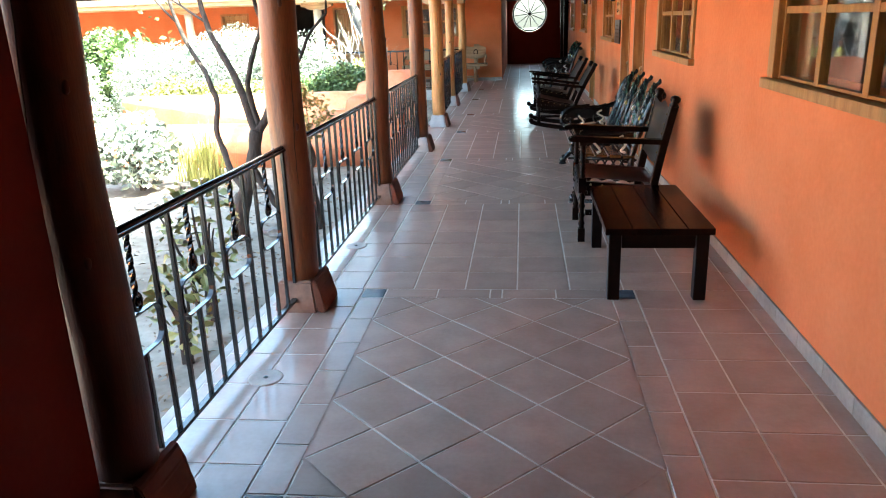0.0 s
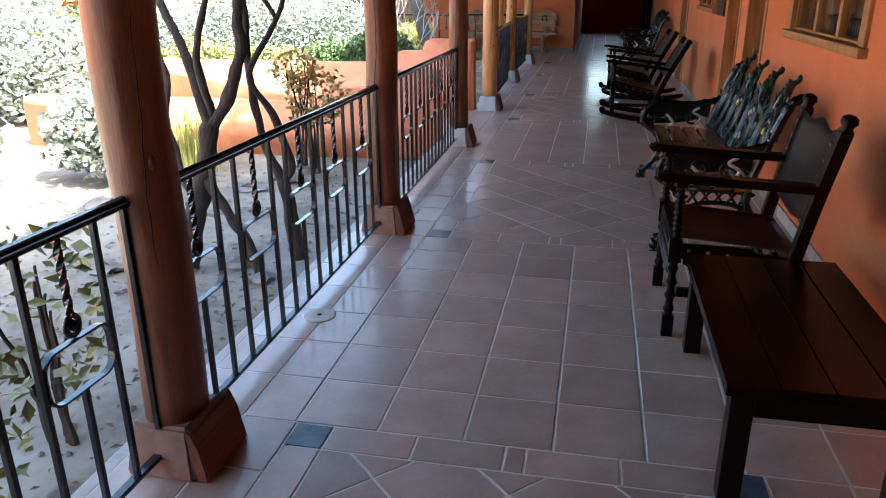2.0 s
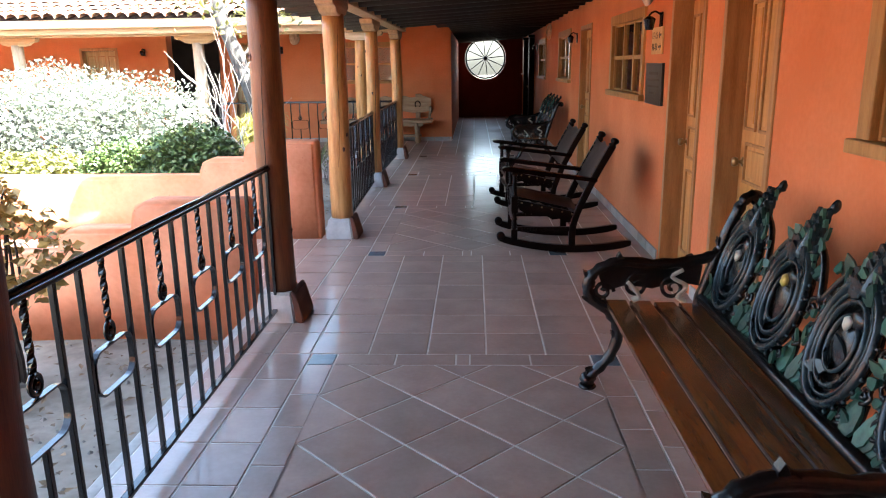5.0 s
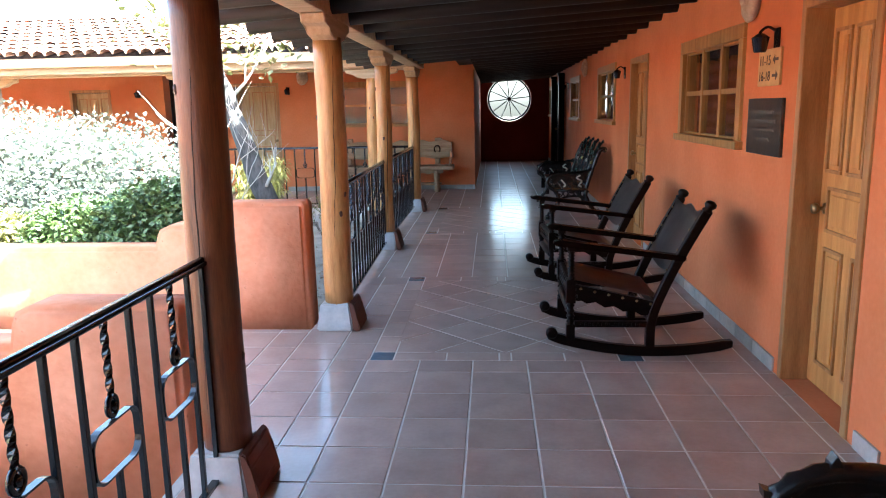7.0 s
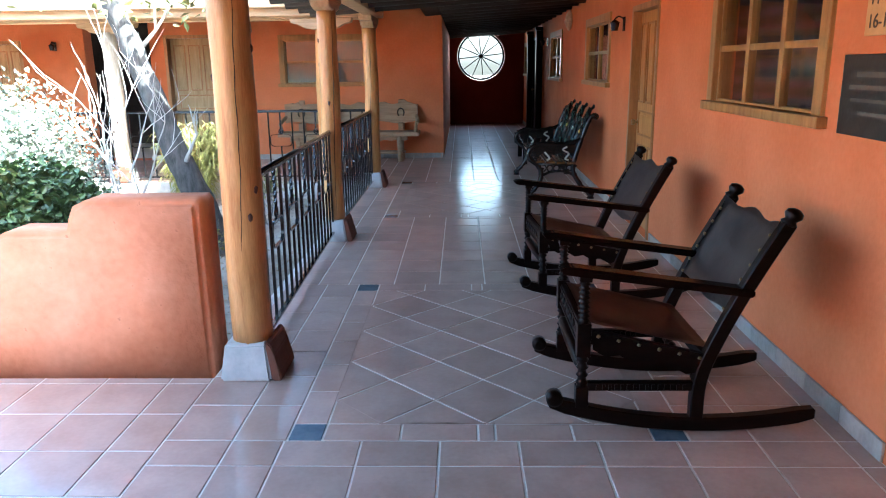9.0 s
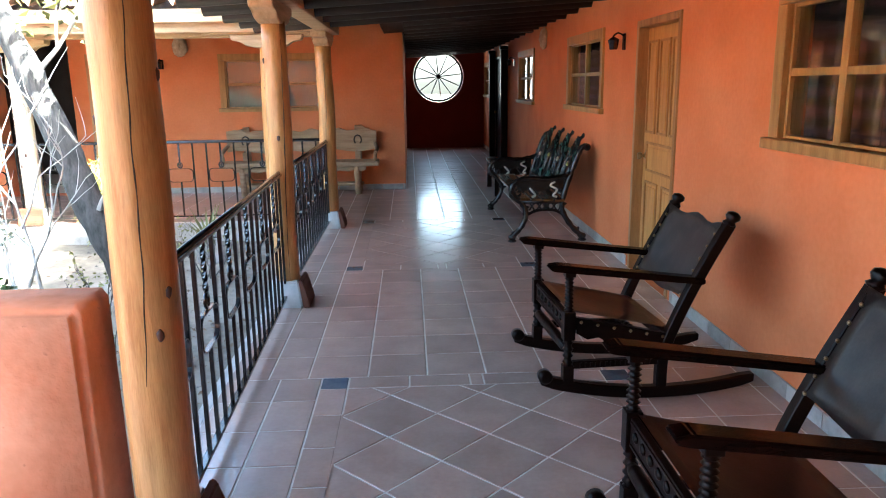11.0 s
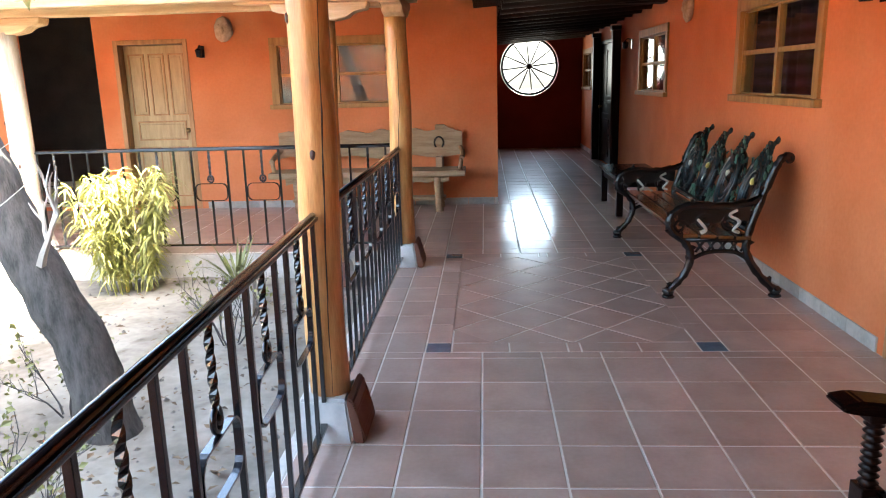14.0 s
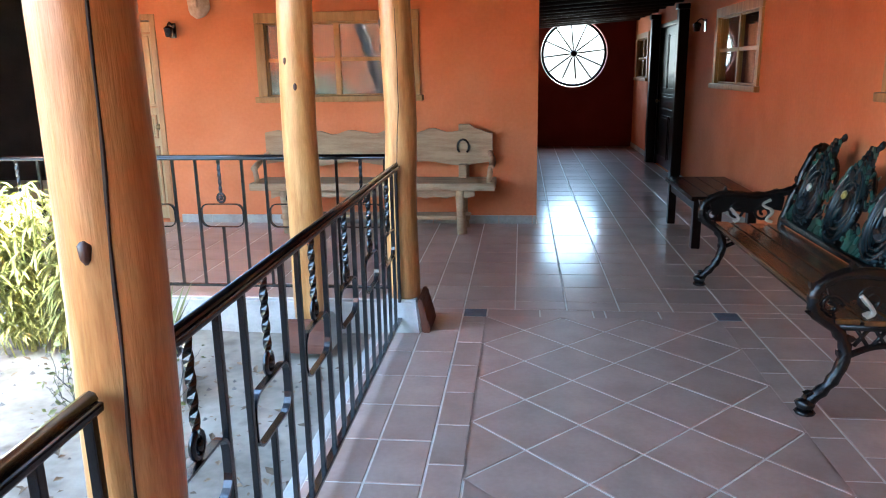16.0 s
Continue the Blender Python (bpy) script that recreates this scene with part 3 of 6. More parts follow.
def railing(m, length, label="black wrought iron railing with looped balusters"):
    """A bay of railing along local x, from 0 to length."""
    r = thing("iron_railing", label, "railing", m, "iron railings")
    bm = bmesh.new()
    box(bm, (0, -0.024, 0.935), (length, 0.024, 0.952), 0.005)
    tube(bm, [(0, 0, 0.955), (length, 0, 0.955)], 0.014, 8)
    part("top_rail", bm, IRON, r)
    bm = bmesh.new()
    box(bm, (0, -0.016, 0.045), (length, 0.016, 0.062), 0.003)
    part("bottom_rail", bm, IRON, r)
    n = max(int(round(length / 0.155 / 3)) * 3, 3)
    p = length / n
    bar = bmesh.new()
    box(bar, (-0.009, -0.009, 0.058), (0.009, 0.009, 0.938), 0.002)
    bar_me = mesh_of("baluster", bar, IRON)
    up = bmesh.new()
    rings = [[up.verts.new((0.0125 * math.cos(k * 0.5 + q), 0.0125 * math.sin(k * 0.5 + q), 0.70 + k * 0.0148)) for q in (0.78, 2.36, 3.93, 5.5)] for k in range(17)]
    for lo, hi in zip(rings, rings[1:]):
        for q in range(4):
            up.faces.new((lo[q], lo[(q + 1) % 4], hi[(q + 1) % 4], hi[q]))
    up_me = mesh_of("twisted_bar", up, IRON)
    kn = bmesh.new()
    ring = [(0.026 * math.sin(2 * math.pi * k / 14), 0, 0.674 + 0.030 * math.cos(2 * math.pi * k / 14)) for k in range(15)]
    tube(kn, ring, 0.009, 8, False)
    blob(kn, (0, 0, 0.674), 0.019, 1, 0.1, (0.8, 0.9, 1.1), 1)
    kn_me = mesh_of("collar_knob", kn, IRON)
    lp = bmesh.new()
    w, z0, z1, c = p * 0.93, 0.47, 0.635, 0.05
    path = []
    for cx, cz, a0 in ((w - c, z1 - c, 0), (-w + c, z1 - c, 90), (-w + c, z0 + c, 180), (w - c, z0 + c, 270)):
        for s in range(5):
            a = radians(a0 + s * 22.5)
            path.append((cx + c * math.cos(a), cz + c * math.sin(a)))
    for i in range(len(path)):
        a, b = path[i], path[(i + 1) % len(path)]
        k = 0.955
        za, zb = (z0 + z1) / 2, (z0 + z1) / 2
        q = [(a[0], a[1]), (b[0], b[1]), (b[0] * k, zb + (b[1] - zb) * 0.92), (a[0] * k, za + (a[1] - za) * 0.92)]
        f = [lp.verts.new((x, -0.011, z)) for x, z in q]
        g = [lp.verts.new((x, 0.011, z)) for x, z in q]
        lp.faces.new(f), lp.faces.new(g[::-1])
        lp.faces.new((f[0], f[1], g[1], g[0])), lp.faces.new((f[2], f[3], g[3], g[2]))
    lp_me = mesh_of("loop", lp, IRON)
    lw = bmesh.new()
    box(lw, (-0.009, -0.009, 0.058), (0.009, 0.009, 0.474), 0.002)
    lw_me = mesh_of("lower_bar", lw, IRON)
    for i in range(n + 1):
        x = i * p
        if i % 3 == 1 and i < n:
            for nm, me in (("twisted_bar", up_me), ("collar_knob", kn_me), ("loop", lp_me), ("lower_bar", lw_me)):
                o = new(nm, me)
                o.parent, o.location = r, (x, 0, 0)
        else:
            o = new("baluster", bar_me)
            o.parent, o.location = r, (min(max(x, 0.01), length - 0.01), 0, 0)
    return r


for a, b in ((0, 1), (1, 2), (2, 3), (4, 5), (5, 6)):
    railing(pose(POST_X[a] - 0.01, POSTS[a] + 0.10, 0.03, 0, 0, 90 - math.degrees((POST_X[b] - POST_X[a]) / (POSTS[b] - POSTS[a]))), POSTS[b] - POSTS[a] - 0.20)
for a, b in ((-5.15, -1.72), (-8.47, -5.41), (-11.87, -8.73)):
    railing(pose(a, FAR_RAIL, 0.0, 0, 0, 0), b - a)


# ---------------------------------------------------------------- windows and doors
def place(axis, face, u0, u1, d0, d1, z0, z1, bm, bevel=0.0):
    if axis == "y":
        return box(bm, (face + d0, u0, z0), (face + d1, u1, z1), bevel)
    return box(bm, (u0, face + d0, z0), (u1, face + d1, z1), bevel)


def window(k, axis, face, u0, u1, z0, z1, cols, rows=2, curtain=True):
    w = thing("window_%d" % k, "honey pine window with small panes set in the orange wall", "window", kind="structure")
    c = 0.075
    for nm, a in (("frame_jamb", (u0 - 0.02, u0 + c, z0, z1)), ("frame_jamb", (u1 - c, u1 + 0.02, z0, z1)), ("frame_head", (u0 - 0.02, u1 + 0.02, z1 - c, z1 + 0.02))):
        bm = bmesh.new()
        zz = (a[2] + (0.001 if "jamb" in nm else 0), a[3] - (c + 0.001 if "jamb" in nm else 0))
        place(axis, face, a[0], a[1], -0.022, 0.11, zz[0], zz[1], bm, 0.006)
        part(nm, bm, PINE_FRAME, w)
    bm = bmesh.new()
    place(axis, face, u0 - 0.05, u1 + 0.05, -0.05, 0.11, z0 - 0.055, z0, bm, 0.008)
    part("window_sill", bm, PINE_FRAME, w)
    iu0, iu1, iz0, iz1 = u0 + c, u1 - c, z0, z1 - c
    b = 0.036
    for i in range(cols + 1):
        u = iu0 + (iu1 - iu0) * i / cols
        bm = bmesh.new()
        wd = b * (1.5 if 0 < i < cols else 1)
        place(axis, face, u - wd / 2, u + wd / 2, 0.012, 0.062, iz0 + 0.002, iz1, bm, 0.004)
        part("mullion", bm, PINE_FRAME, w)
    for j in range(rows + 1):
        z = iz0 + (iz1 - iz0) * j / rows
        bm = bmesh.new()
        place(axis, face, iu0, iu1, 0.016, 0.058, max(z - b / 2, iz0 + 0.002), min(z + b / 2, iz1), bm, 0.004)
        part("glazing_bar", bm, PINE_FRAME, w)
    for i in range(cols):
        for j in range(rows):
            bm = bmesh.new()
            du, dz = (iu1 - iu0) / cols, (iz1 - iz0) / rows
            place(axis, face, iu0 + du * i + b / 2, iu0 + du * (i + 1) - b / 2, 0.036, 0.041, iz0 + dz * j + b / 2, iz0 + dz * (j + 1) - b / 2, bm)
            part("pane", bm, GLASS, w).visible_shadow = False
    if curtain:
        cu = thing("curtain", "dark plaid curtain hanging behind the window", "curtain", group="window curtains")
        bm = bmesh.new()
        n = 60
        rows_v = []
        for i in range(n + 1):
            u = u0 - 0.1 + (u1 - u0 + 0.2) * i / n
            d = 0.17 + 0.035 * math.sin(i * 0.9) + 0.015 * math.sin(i * 2.3)
            rows_v.append([bm.verts.new((face + d, u, z) if axis == "y" else (u, face + d, z)) for z in (z0 - 0.2, z1 + 0.2)])
        for a, bq in zip(rows_v, rows_v[1:]):
            bm.faces.new((a[0], bq[0], bq[1], a[1])).smooth = True
        bmesh.ops.solidify(bm, geom=list(bm.faces), thickness=0.006)
        part("cloth", bm, CURTAIN, cu)
        bm = bmesh.new()
        e = ((face + 0.17, u0 - 0.2, z1 + 0.21), (face + 0.17, u1 + 0.2, z1 + 0.21)) if axis == "y" else ((u0 - 0.2, face + 0.17, z1 + 0.21), (u1 + 0.2, face + 0.17, z1 + 0.21))
        tube(bm, e, 0.014, 8)
        part("curtain_rod", bm, BRASS, cu)


for k, (spec, cols) in enumerate(zip(WIN, (3, 3, 3, 2, 2, 2))):
    window(k + 1, "y", WX, *spec, cols, 2, k in (1, 2, 3))
window(7, "x", FAR_Y, *FAR_WIN[0], 2, 2, False)


def door(k, axis, face, u0, u1, z1, mat, cas, label, depth=0.13):
    d = thing("door_%d" % k, label, "door", kind="structure")
    t = 0.055
    for nm, a in (("jamb", (u0, u0 + t, 0, z1)), ("jamb", (u1 - t, u1, 0, z1)), ("lintel", (u0 + t, u1 - t, z1 - t, z1))):
        bm = bmesh.new()
        place(axis, face, a[0], a[1], -0.012, 0.24, a[2], a[3], bm, 0.006)
        part(nm, bm, cas, d)
    l0, l1, h = u0 + t + 0.004, u1 - t - 0.004, z1 - t - 0.006
    bm = bmesh.new()
    place(axis, face, l0, l1, depth, depth + 0.035, 0.012, h, bm, 0.004)
    leaf = part("leaf", bm, mat, d)
    wd = l1 - l0
    s = 0.09
    def raised(a, b, z0, z2):
        bm = bmesh.new()
        for q0, q1, w0, w1 in ((a, b, z0, z0 + 0.018), (a, b, z2 - 0.018, z2), (a, a + 0.018, z0 + 0.018, z2 - 0.018), (b - 0.018, b, z0 + 0.018, z2 - 0.018)):
            place(axis, face, q0, q1, depth - 0.012, depth + 0.002, w0, w1, bm, 0.003)
        part("panel_moulding", bm, cas, leaf)
        bm = bmesh.new()
        place(axis, face, a + 0.04, b - 0.04, depth - 0.009, depth + 0.002, z0 + 0.04, z2 - 0.04, bm, 0.006)
        part("door_panel", bm, mat, leaf)
    third = (wd - 4 * s * 0.55) / 3
    for i in range(3):
        a = l0 + s * 0.55 + i * (third + s * 0.55)
        raised(a, a + third, 1.17, h - 0.10)
    raised(l0 + s, l1 - s, 0.86, 1.10)
    half = (wd - 3 * s) / 2
    for i in range(2):
        a = l0 + s + i * (half + s)
        raised(a, a + half, 0.14, 0.78)
    u = l1 - 0.06
    bm = bmesh.new()
    base = (face + depth, u, 0.98) if axis == "y" else (u, face + depth, 0.98)
    m = Matrix.Translation(base) @ (pose(0, 0, 0, 0, -90, 0) if axis == "y" else pose(0, 0, 0, 90, 0, 0))
    lathe(bm, [(0.030, 0.0), (0.030, 0.006), (0.012, 0.010), (0.011, 0.030), (0.024, 0.036), (0.030, 0.050), (0.026, 0.064), (0.010, 0.070)], 14, m)
    part("door_knob", bm, BRASS, leaf, "aged brass round knob")
    return d


door(1, "y", WX, *DOORS[0][:2], 2.06, PINE, PINE_DARK, "closed honey pine panelled door in a recessed casing")
door(2, "y", WX, *DOORS[1][:2], 2.06, PINE, PINE_DARK, "closed honey pine panelled door in a recessed casing")
door(3, "y", WX, *DOORS[2][:2], 2.06, PINE, PINE_DARK, "closed honey pine panelled door in a shallow casing", depth=0.07)
door(4, "y", WX, *DOORS[3][:2], 2.12, MAHOGANY, MAHOGANY, "closed dark stained panelled door of the end hall", depth=0.02)
door(5, "x", FAR_Y, *FAR_DOORS[0][:2], 2.08, DOOR_GREY, PINE_DARK, "closed pale pine panelled door of the far wing")
door(6, "x", FAR_Y, *FAR_DOORS[2][:2], 2.02, DOOR_GREY, PINE_DARK, "closed pale pine panelled door of the far wing")
# heavy dark door posts in the hall
for y0 in (23.42, 25.42):
    p = thing("door_post", "dark stained heavy timber post beside the hall door", "post", pose(WX - 0.06, y0 + 0.07, 0), "hall door posts")
    bm = bmesh.new()
    box(bm, (-0.075, -0.07, 0.0), (0.058, 0.07, 2.2), 0.012)
    part("shaft", bm, MAHOGANY, p)
    bm = bmesh.new()
    box(bm, (-0.095, -0.085, 2.2), (0.058, 0.085, 2.27), 0.012)
    part("cap", bm, MAHOGANY, p)

# wheel in the round window
wheel = thing("wagon_wheel", "dark spoked wagon wheel filling the round window", "wheel", pose(WHEEL[0], END_Y + 0.09, WHEEL[1]))
bm = bmesh.new()
tube(bm, [(0.595 * math.cos(2 * math.pi * k / 64), 0, 0.595 * math.sin(2 * math.pi * k / 64)) for k in range(65)], 0.026, 8, False)
part("rim", bm, MAHOGANY, wheel)
for k in range(12):
    a = 2 * math.pi * (k + 0.2) / 12
    bm = bmesh.new()
    tube(bm, [(r * math.cos(a), 0, r * math.sin(a)) for r in (0.06, 0.2, 0.4, 0.58)], [0.014, 0.016, 0.013, 0.014], 8)
    part("spoke", bm, MAHOGANY, wheel)
bm = bmesh.new()
lathe(bm, [(0.030, -0.07), (0.058, -0.055), (0.068, 0.0), (0.058, 0.055), (0.030, 0.07)], 18, pose(0, 0, 0, 90, 0, 0))
part("hub", bm, MAHOGANY, wheel)


# ---------------------------------------------------------------- furniture
def turned(bm, x, y, z0, z1, r, n=10, rings=9):
    prof = [(r * 0.95, 0)]
    for k in range(rings):
        a = (k + 0.2) / rings * (z1 - z0)
        b = (k + 0.8) / rings * (z1 - z0)
        prof += [(r * 0.72, a), (r * 1.05, (a + b) / 2), (r * 0.72, b)]
    prof.append((r * 0.95, z1 - z0))
    lathe(bm, prof, n, pose(x, y, z0))


def square_bar(bm, pts, w, d):
    """A four-sided bar along points in a plane of constant x."""
    rings = []
    for i, p in enumerate(pts):
        t = (Vector(pts[min(i + 1, len(pts) - 1)]) - Vector(pts[max(i - 1, 0)])).normalized()
        nrm = Vector((0, -t.z, t.y))
        rings.append([bm.verts.new(Vector(p) + Vector((sx * w / 2, 0, 0)) + nrm * sy * d / 2) for sx, sy in ((-1, -1), (1, -1), (1, 1), (-1, 1))])
    for lo, hi in zip(rings, rings[1:]):
        for k in range(4):
            bm.faces.new((lo[k], lo[(k + 1) % 4], hi[(k + 1) % 4], hi[k]))
    bm.faces.new(rings[0][::-1]), bm.faces.new(rings[-1])
    bmesh.ops.bevel(bm, geom=list(bm.edges), offset=0.004, segments=1, affect="EDGES")


def colonial_chair(m, rocking, label, group, lean=1.0):
    """Front towards -y; lean: how far the back reclines."""
    c = thing("rocking_chair" if rocking else "armchair", label, "chair", m, group)
    W = 0.315
    k = 1.0 if rocking else 0.35
    f0, b0 = (0.115, 0.055) if rocking else (0.0, 0.0)
    def seat_z(y):
        return 0.43 + k * 0.07 - k * 0.24 * (y + 0.46)
    def back_y(z):
        return 0.035 + lean * 0.31 * max(z - 0.24, 0) ** 1.25 / 0.715 ** 1.25
    arm_end = back_y(0.70) + 0.01
    def arm_z(y):
        return 0.735 + k * 0.025 - k * 0.14 * (y + 0.56)
    for s in (-1, 1):
        x = s * W
        if rocking:
            bm = bmesh.new()
            up, lo = [], []
            for i in range(17):
                t = -0.60 + 1.13 * i / 16
                z = 0.24 * (t - 0.06) ** 2
                e = 0.010 if i in (0, 16) else 0.0
                up.append((t, z + 0.066 - e)), lo.append((t, z + e))
            prism(bm, lo + up[::-1], 0.05, pose(x, 0, 0, 0, 0, 90))
            bmesh.ops.bevel(bm, geom=list(bm.edges), offset=0.006, segments=1, affect="EDGES")
            part("rocker", bm, MAHOGANY, c)
            bm = bmesh.new()
            lathe(bm, [(0.020, -0.031), (0.036, -0.026), (0.036, 0.026), (0.020, 0.031)], 14, pose(x, -0.575, 0.155, 0, 90, 0))
            part("rocker_scroll", bm, MAHOGANY, c)
        y = -0.46
        top = arm_z(y) - 0.012
        bm = bmesh.new()
        box(bm, (x - 0.027, y - 0.027, f0), (x + 0.027, y + 0.027, f0 + 0.10), 0.004)
        turned(bm, x, y, f0 + 0.10, 0.36, 0.026, 12, 4)
        box(bm, (x - 0.029, y - 0.029, 0.36), (x + 0.029, y + 0.029, seat_z(y) + 0.015), 0.004)
        turned(bm, x, y, seat_z(y) + 0.015, top - 0.03, 0.024, 12, 9)
        box(bm, (x - 0.026, y - 0.026, top - 0.03), (x + 0.026, y + 0.026, top), 0.004)
        part("front_leg", bm, MAHOGANY, c)
        bm = bmesh.new()
        square_bar(bm, smooth_path([(x, 0.03, b0)] + [(x, back_y(z), z) for z in (0.24, 0.42, 0.69, 0.955)], 4), 0.046, 0.056)
        part("back_post", bm, MAHOGANY, c)
        bm = bmesh.new()
        lathe(bm, [(0.026, 0), (0.036, 0.012), (0.024, 0.026), (0.038, 0.046), (0.034, 0.066), (0.014, 0.078)], 12, pose(x, back_y(0.945) - 0.004, 0.945) @ pose(0, 0, 0, -28 * lean, 0, 0))
        part("finial", bm, MAHOGANY, c)
        bm = bmesh.new()
        out = [(-0.565, arm_z(-0.565) - 0.012), (-0.54, arm_z(-0.54) - 0.018), (arm_end, arm_z(arm_end) - 0.016), (arm_end, arm_z(arm_end) + 0.018), (-0.30, arm_z(-0.30) + 0.020), (-0.52, arm_z(-0.52) + 0.022), (-0.57, arm_z(-0.57) + 0.008)]
        prism(bm, out, 0.082, pose(x, 0, 0, 0, 0, 90))
        bmesh.ops.bevel(bm, geom=list(bm.edges), offset=0.007, segments=2, affect="EDGES")
        part("armrest", bm, MAHOGANY_RED, c)
        bm = bmesh.new()
        prism(bm, [(-0.44, seat_z(-0.44) - 0.075), (0.05, seat_z(0.05) - 0.075), (0.05, seat_z(0.05) - 0.01), (-0.44, seat_z(-0.44) - 0.01)], 0.034, pose(x, 0, 0, 0, 0, 90))
        part("side_rail", bm, MAHOGANY, c)
        bm = bmesh.new()
        out = []
        for i in range(9):
            yy = -0.42 + 0.45 * i / 8
            out.append((yy, seat_z(yy) - 0.10 - (0.022 if i % 2 else 0.0)))
        out += [(0.03, seat_z(0.03) - 0.076), (-0.42, seat_z(-0.42) - 0.076)]
        prism(bm, out, 0.022, pose(x, 0, 0, 0, 0, 90))
        part("carved_side_apron", bm, MAHOGANY, c)
        bm = bmesh.new()
        box(bm, (x - 0.017, -0.435, 0.195), (x + 0.017, 0.01, 0.235), 0.004)
        for q in range(15):
            yy = -0.395 + 0.026 * q
            for face_x in (-0.019, 0.019):
                box(bm, (x + face_x - 0.004, yy - 0.006, 0.201), (x + face_x + 0.004, yy + 0.006, 0.229), 0.002)
        part("side_stretcher", bm, MAHOGANY, c)
    bm = bmesh.new()
    zf = seat_z(-0.46)
    box(bm, (-W + 0.02, -0.474, zf - 0.115), (W - 0.02, -0.446, zf - 0.002), 0.006)
    for z in (zf - 0.100, zf - 0.014):
        box(bm, (-W + 0.04, -0.480, z - 0.005), (W - 0.04, -0.473, z + 0.005), 0.002)
    part("carved_apron", bm, MAHOGANY, c)
    for i in range(7):
        bm = bmesh.new()
        blob(bm, (-0.225 + i * 0.075, -0.476, zf - 0.05), 0.026, i, 0.15, (1, 0.4, 0.9), 1)
        part("carved_rosette", bm, MAHOGANY, c)
    bm = bmesh.new()
    box(bm, (-W, 0.045, seat_z(0.05) - 0.07), (W, 0.08, seat_z(0.05) - 0.012), 0.005)
    part("rear_rail", bm, MAHOGANY, c)
    for yy, zz in ((-0.46, 0.30), (0.03, 0.24)):
        bm = bmesh.new()
        if yy < 0:
            lathe(bm, [(0.018, 0), (0.027, 0.04), (0.030, W - 0.02), (0.027, 2 * W - 0.08), (0.018, 2 * W - 0.04)], 14)
        else:
            turned(bm, 0, 0, 0, 2 * W - 0.04, 0.020, 10, 12)
        bmesh.ops.transform(bm, matrix=pose(-W + 0.02, yy, zz, 0, 90, 0), verts=bm.verts)
        part("stretcher", bm, MAHOGANY, c)
    n = 10
    bm = bmesh.new()
    g = []
    for i in range(n + 1):
        row = []
        for j in range(n + 1):
            yy = -0.45 + 0.53 * j / n
            row.append(bm.verts.new((-W + 0.02 + (2 * W - 0.04) * i / n, yy, seat_z(yy) + 0.012 - 0.03 * math.sin(math.pi * i / n) * math.sin(math.pi * j / n))))
        g.append(row)
    for i in range(n):
        for j in range(n):
            bm.faces.new((g[i][j], g[i + 1][j], g[i + 1][j + 1], g[i][j + 1])).smooth = True
    bmesh.ops.solidify(bm, geom=list(bm.faces), thickness=0.018)
    seat = part("seat", bm, LEATHER_RED, c, "red-brown leather seat")
    for s in (-1, 1):
        for q in range(6):
            bm = bmesh.new()
            yy = -0.40 + 0.085 * q
            blob(bm, (s * (W + 0.018), yy, seat_z(yy) - 0.03), 0.010, 0, 0, (0.7, 1, 1), 1)
            part("stud", bm, BRASS, seat)
    bm = bmesh.new()
    g = []
    for i in range(n + 1):
        row = []
        for j in range(n + 1):
            t = j / n
            u = i / n - 0.5
            scallop = 0.03 * (math.cos(u * math.pi * 4) * 0.5 + 0.5) if j == n else (-0.02 * (math.cos(u * math.pi * 2)) if j == 0 else 0)
            row.append(bm.verts.new((2 * (W - 0.012) * u, back_y(0.545 + 0.385 * t) - 0.022 + 0.022 * math.sin(math.pi * i / n), 0.545 + 0.385 * t + scallop)))
        g.append(row)
    for i in range(n):
        for j in range(n):
            bm.faces.new((g[i][j], g[i + 1][j], g[i + 1][j + 1], g[i][j + 1])).smooth = True
    bmesh.ops.solidify(bm, geom=list(bm.faces), thickness=0.014)
    back = part("backrest", bm, LEATHER, c, "smooth brown leather back")
    for s in (-1, 1):
        for q in range(6):
            bm = bmesh.new()
            t = 0.06 + 0.17 * q
            blob(bm, (s * (W - 0.026), back_y(0.545 + 0.385 * t) - 0.030, 0.545 + 0.385 * t), 0.010, 0, 0, (1, 0.7, 1), 1)
            part("stud", bm, BRASS, back)
    return c


colonial_chair(pose(0.45, 11.28, 0, 0, 0, -90) @ Matrix.Diagonal((1, 1, 0.95, 1)), True, "dark wooden rocking chair with leather seat and back", "rocking chairs")
first_rocker = [o for o in bpy.data.objects if o.name == "rocking_chair"][0]
copy_thing(first_rocker, pose(0.45, 13.07, 0, 0, 0, -86) @ Matrix.Diagonal((1, 1, 0.985, 1)))
colonial_chair(pose(0.65, 5.48, 0, 0, 0, -90) @ Matrix.Diagonal((1, 1, 1.05, 1)), False, "dark wooden armchair with leather seat and back", "", 0.45)


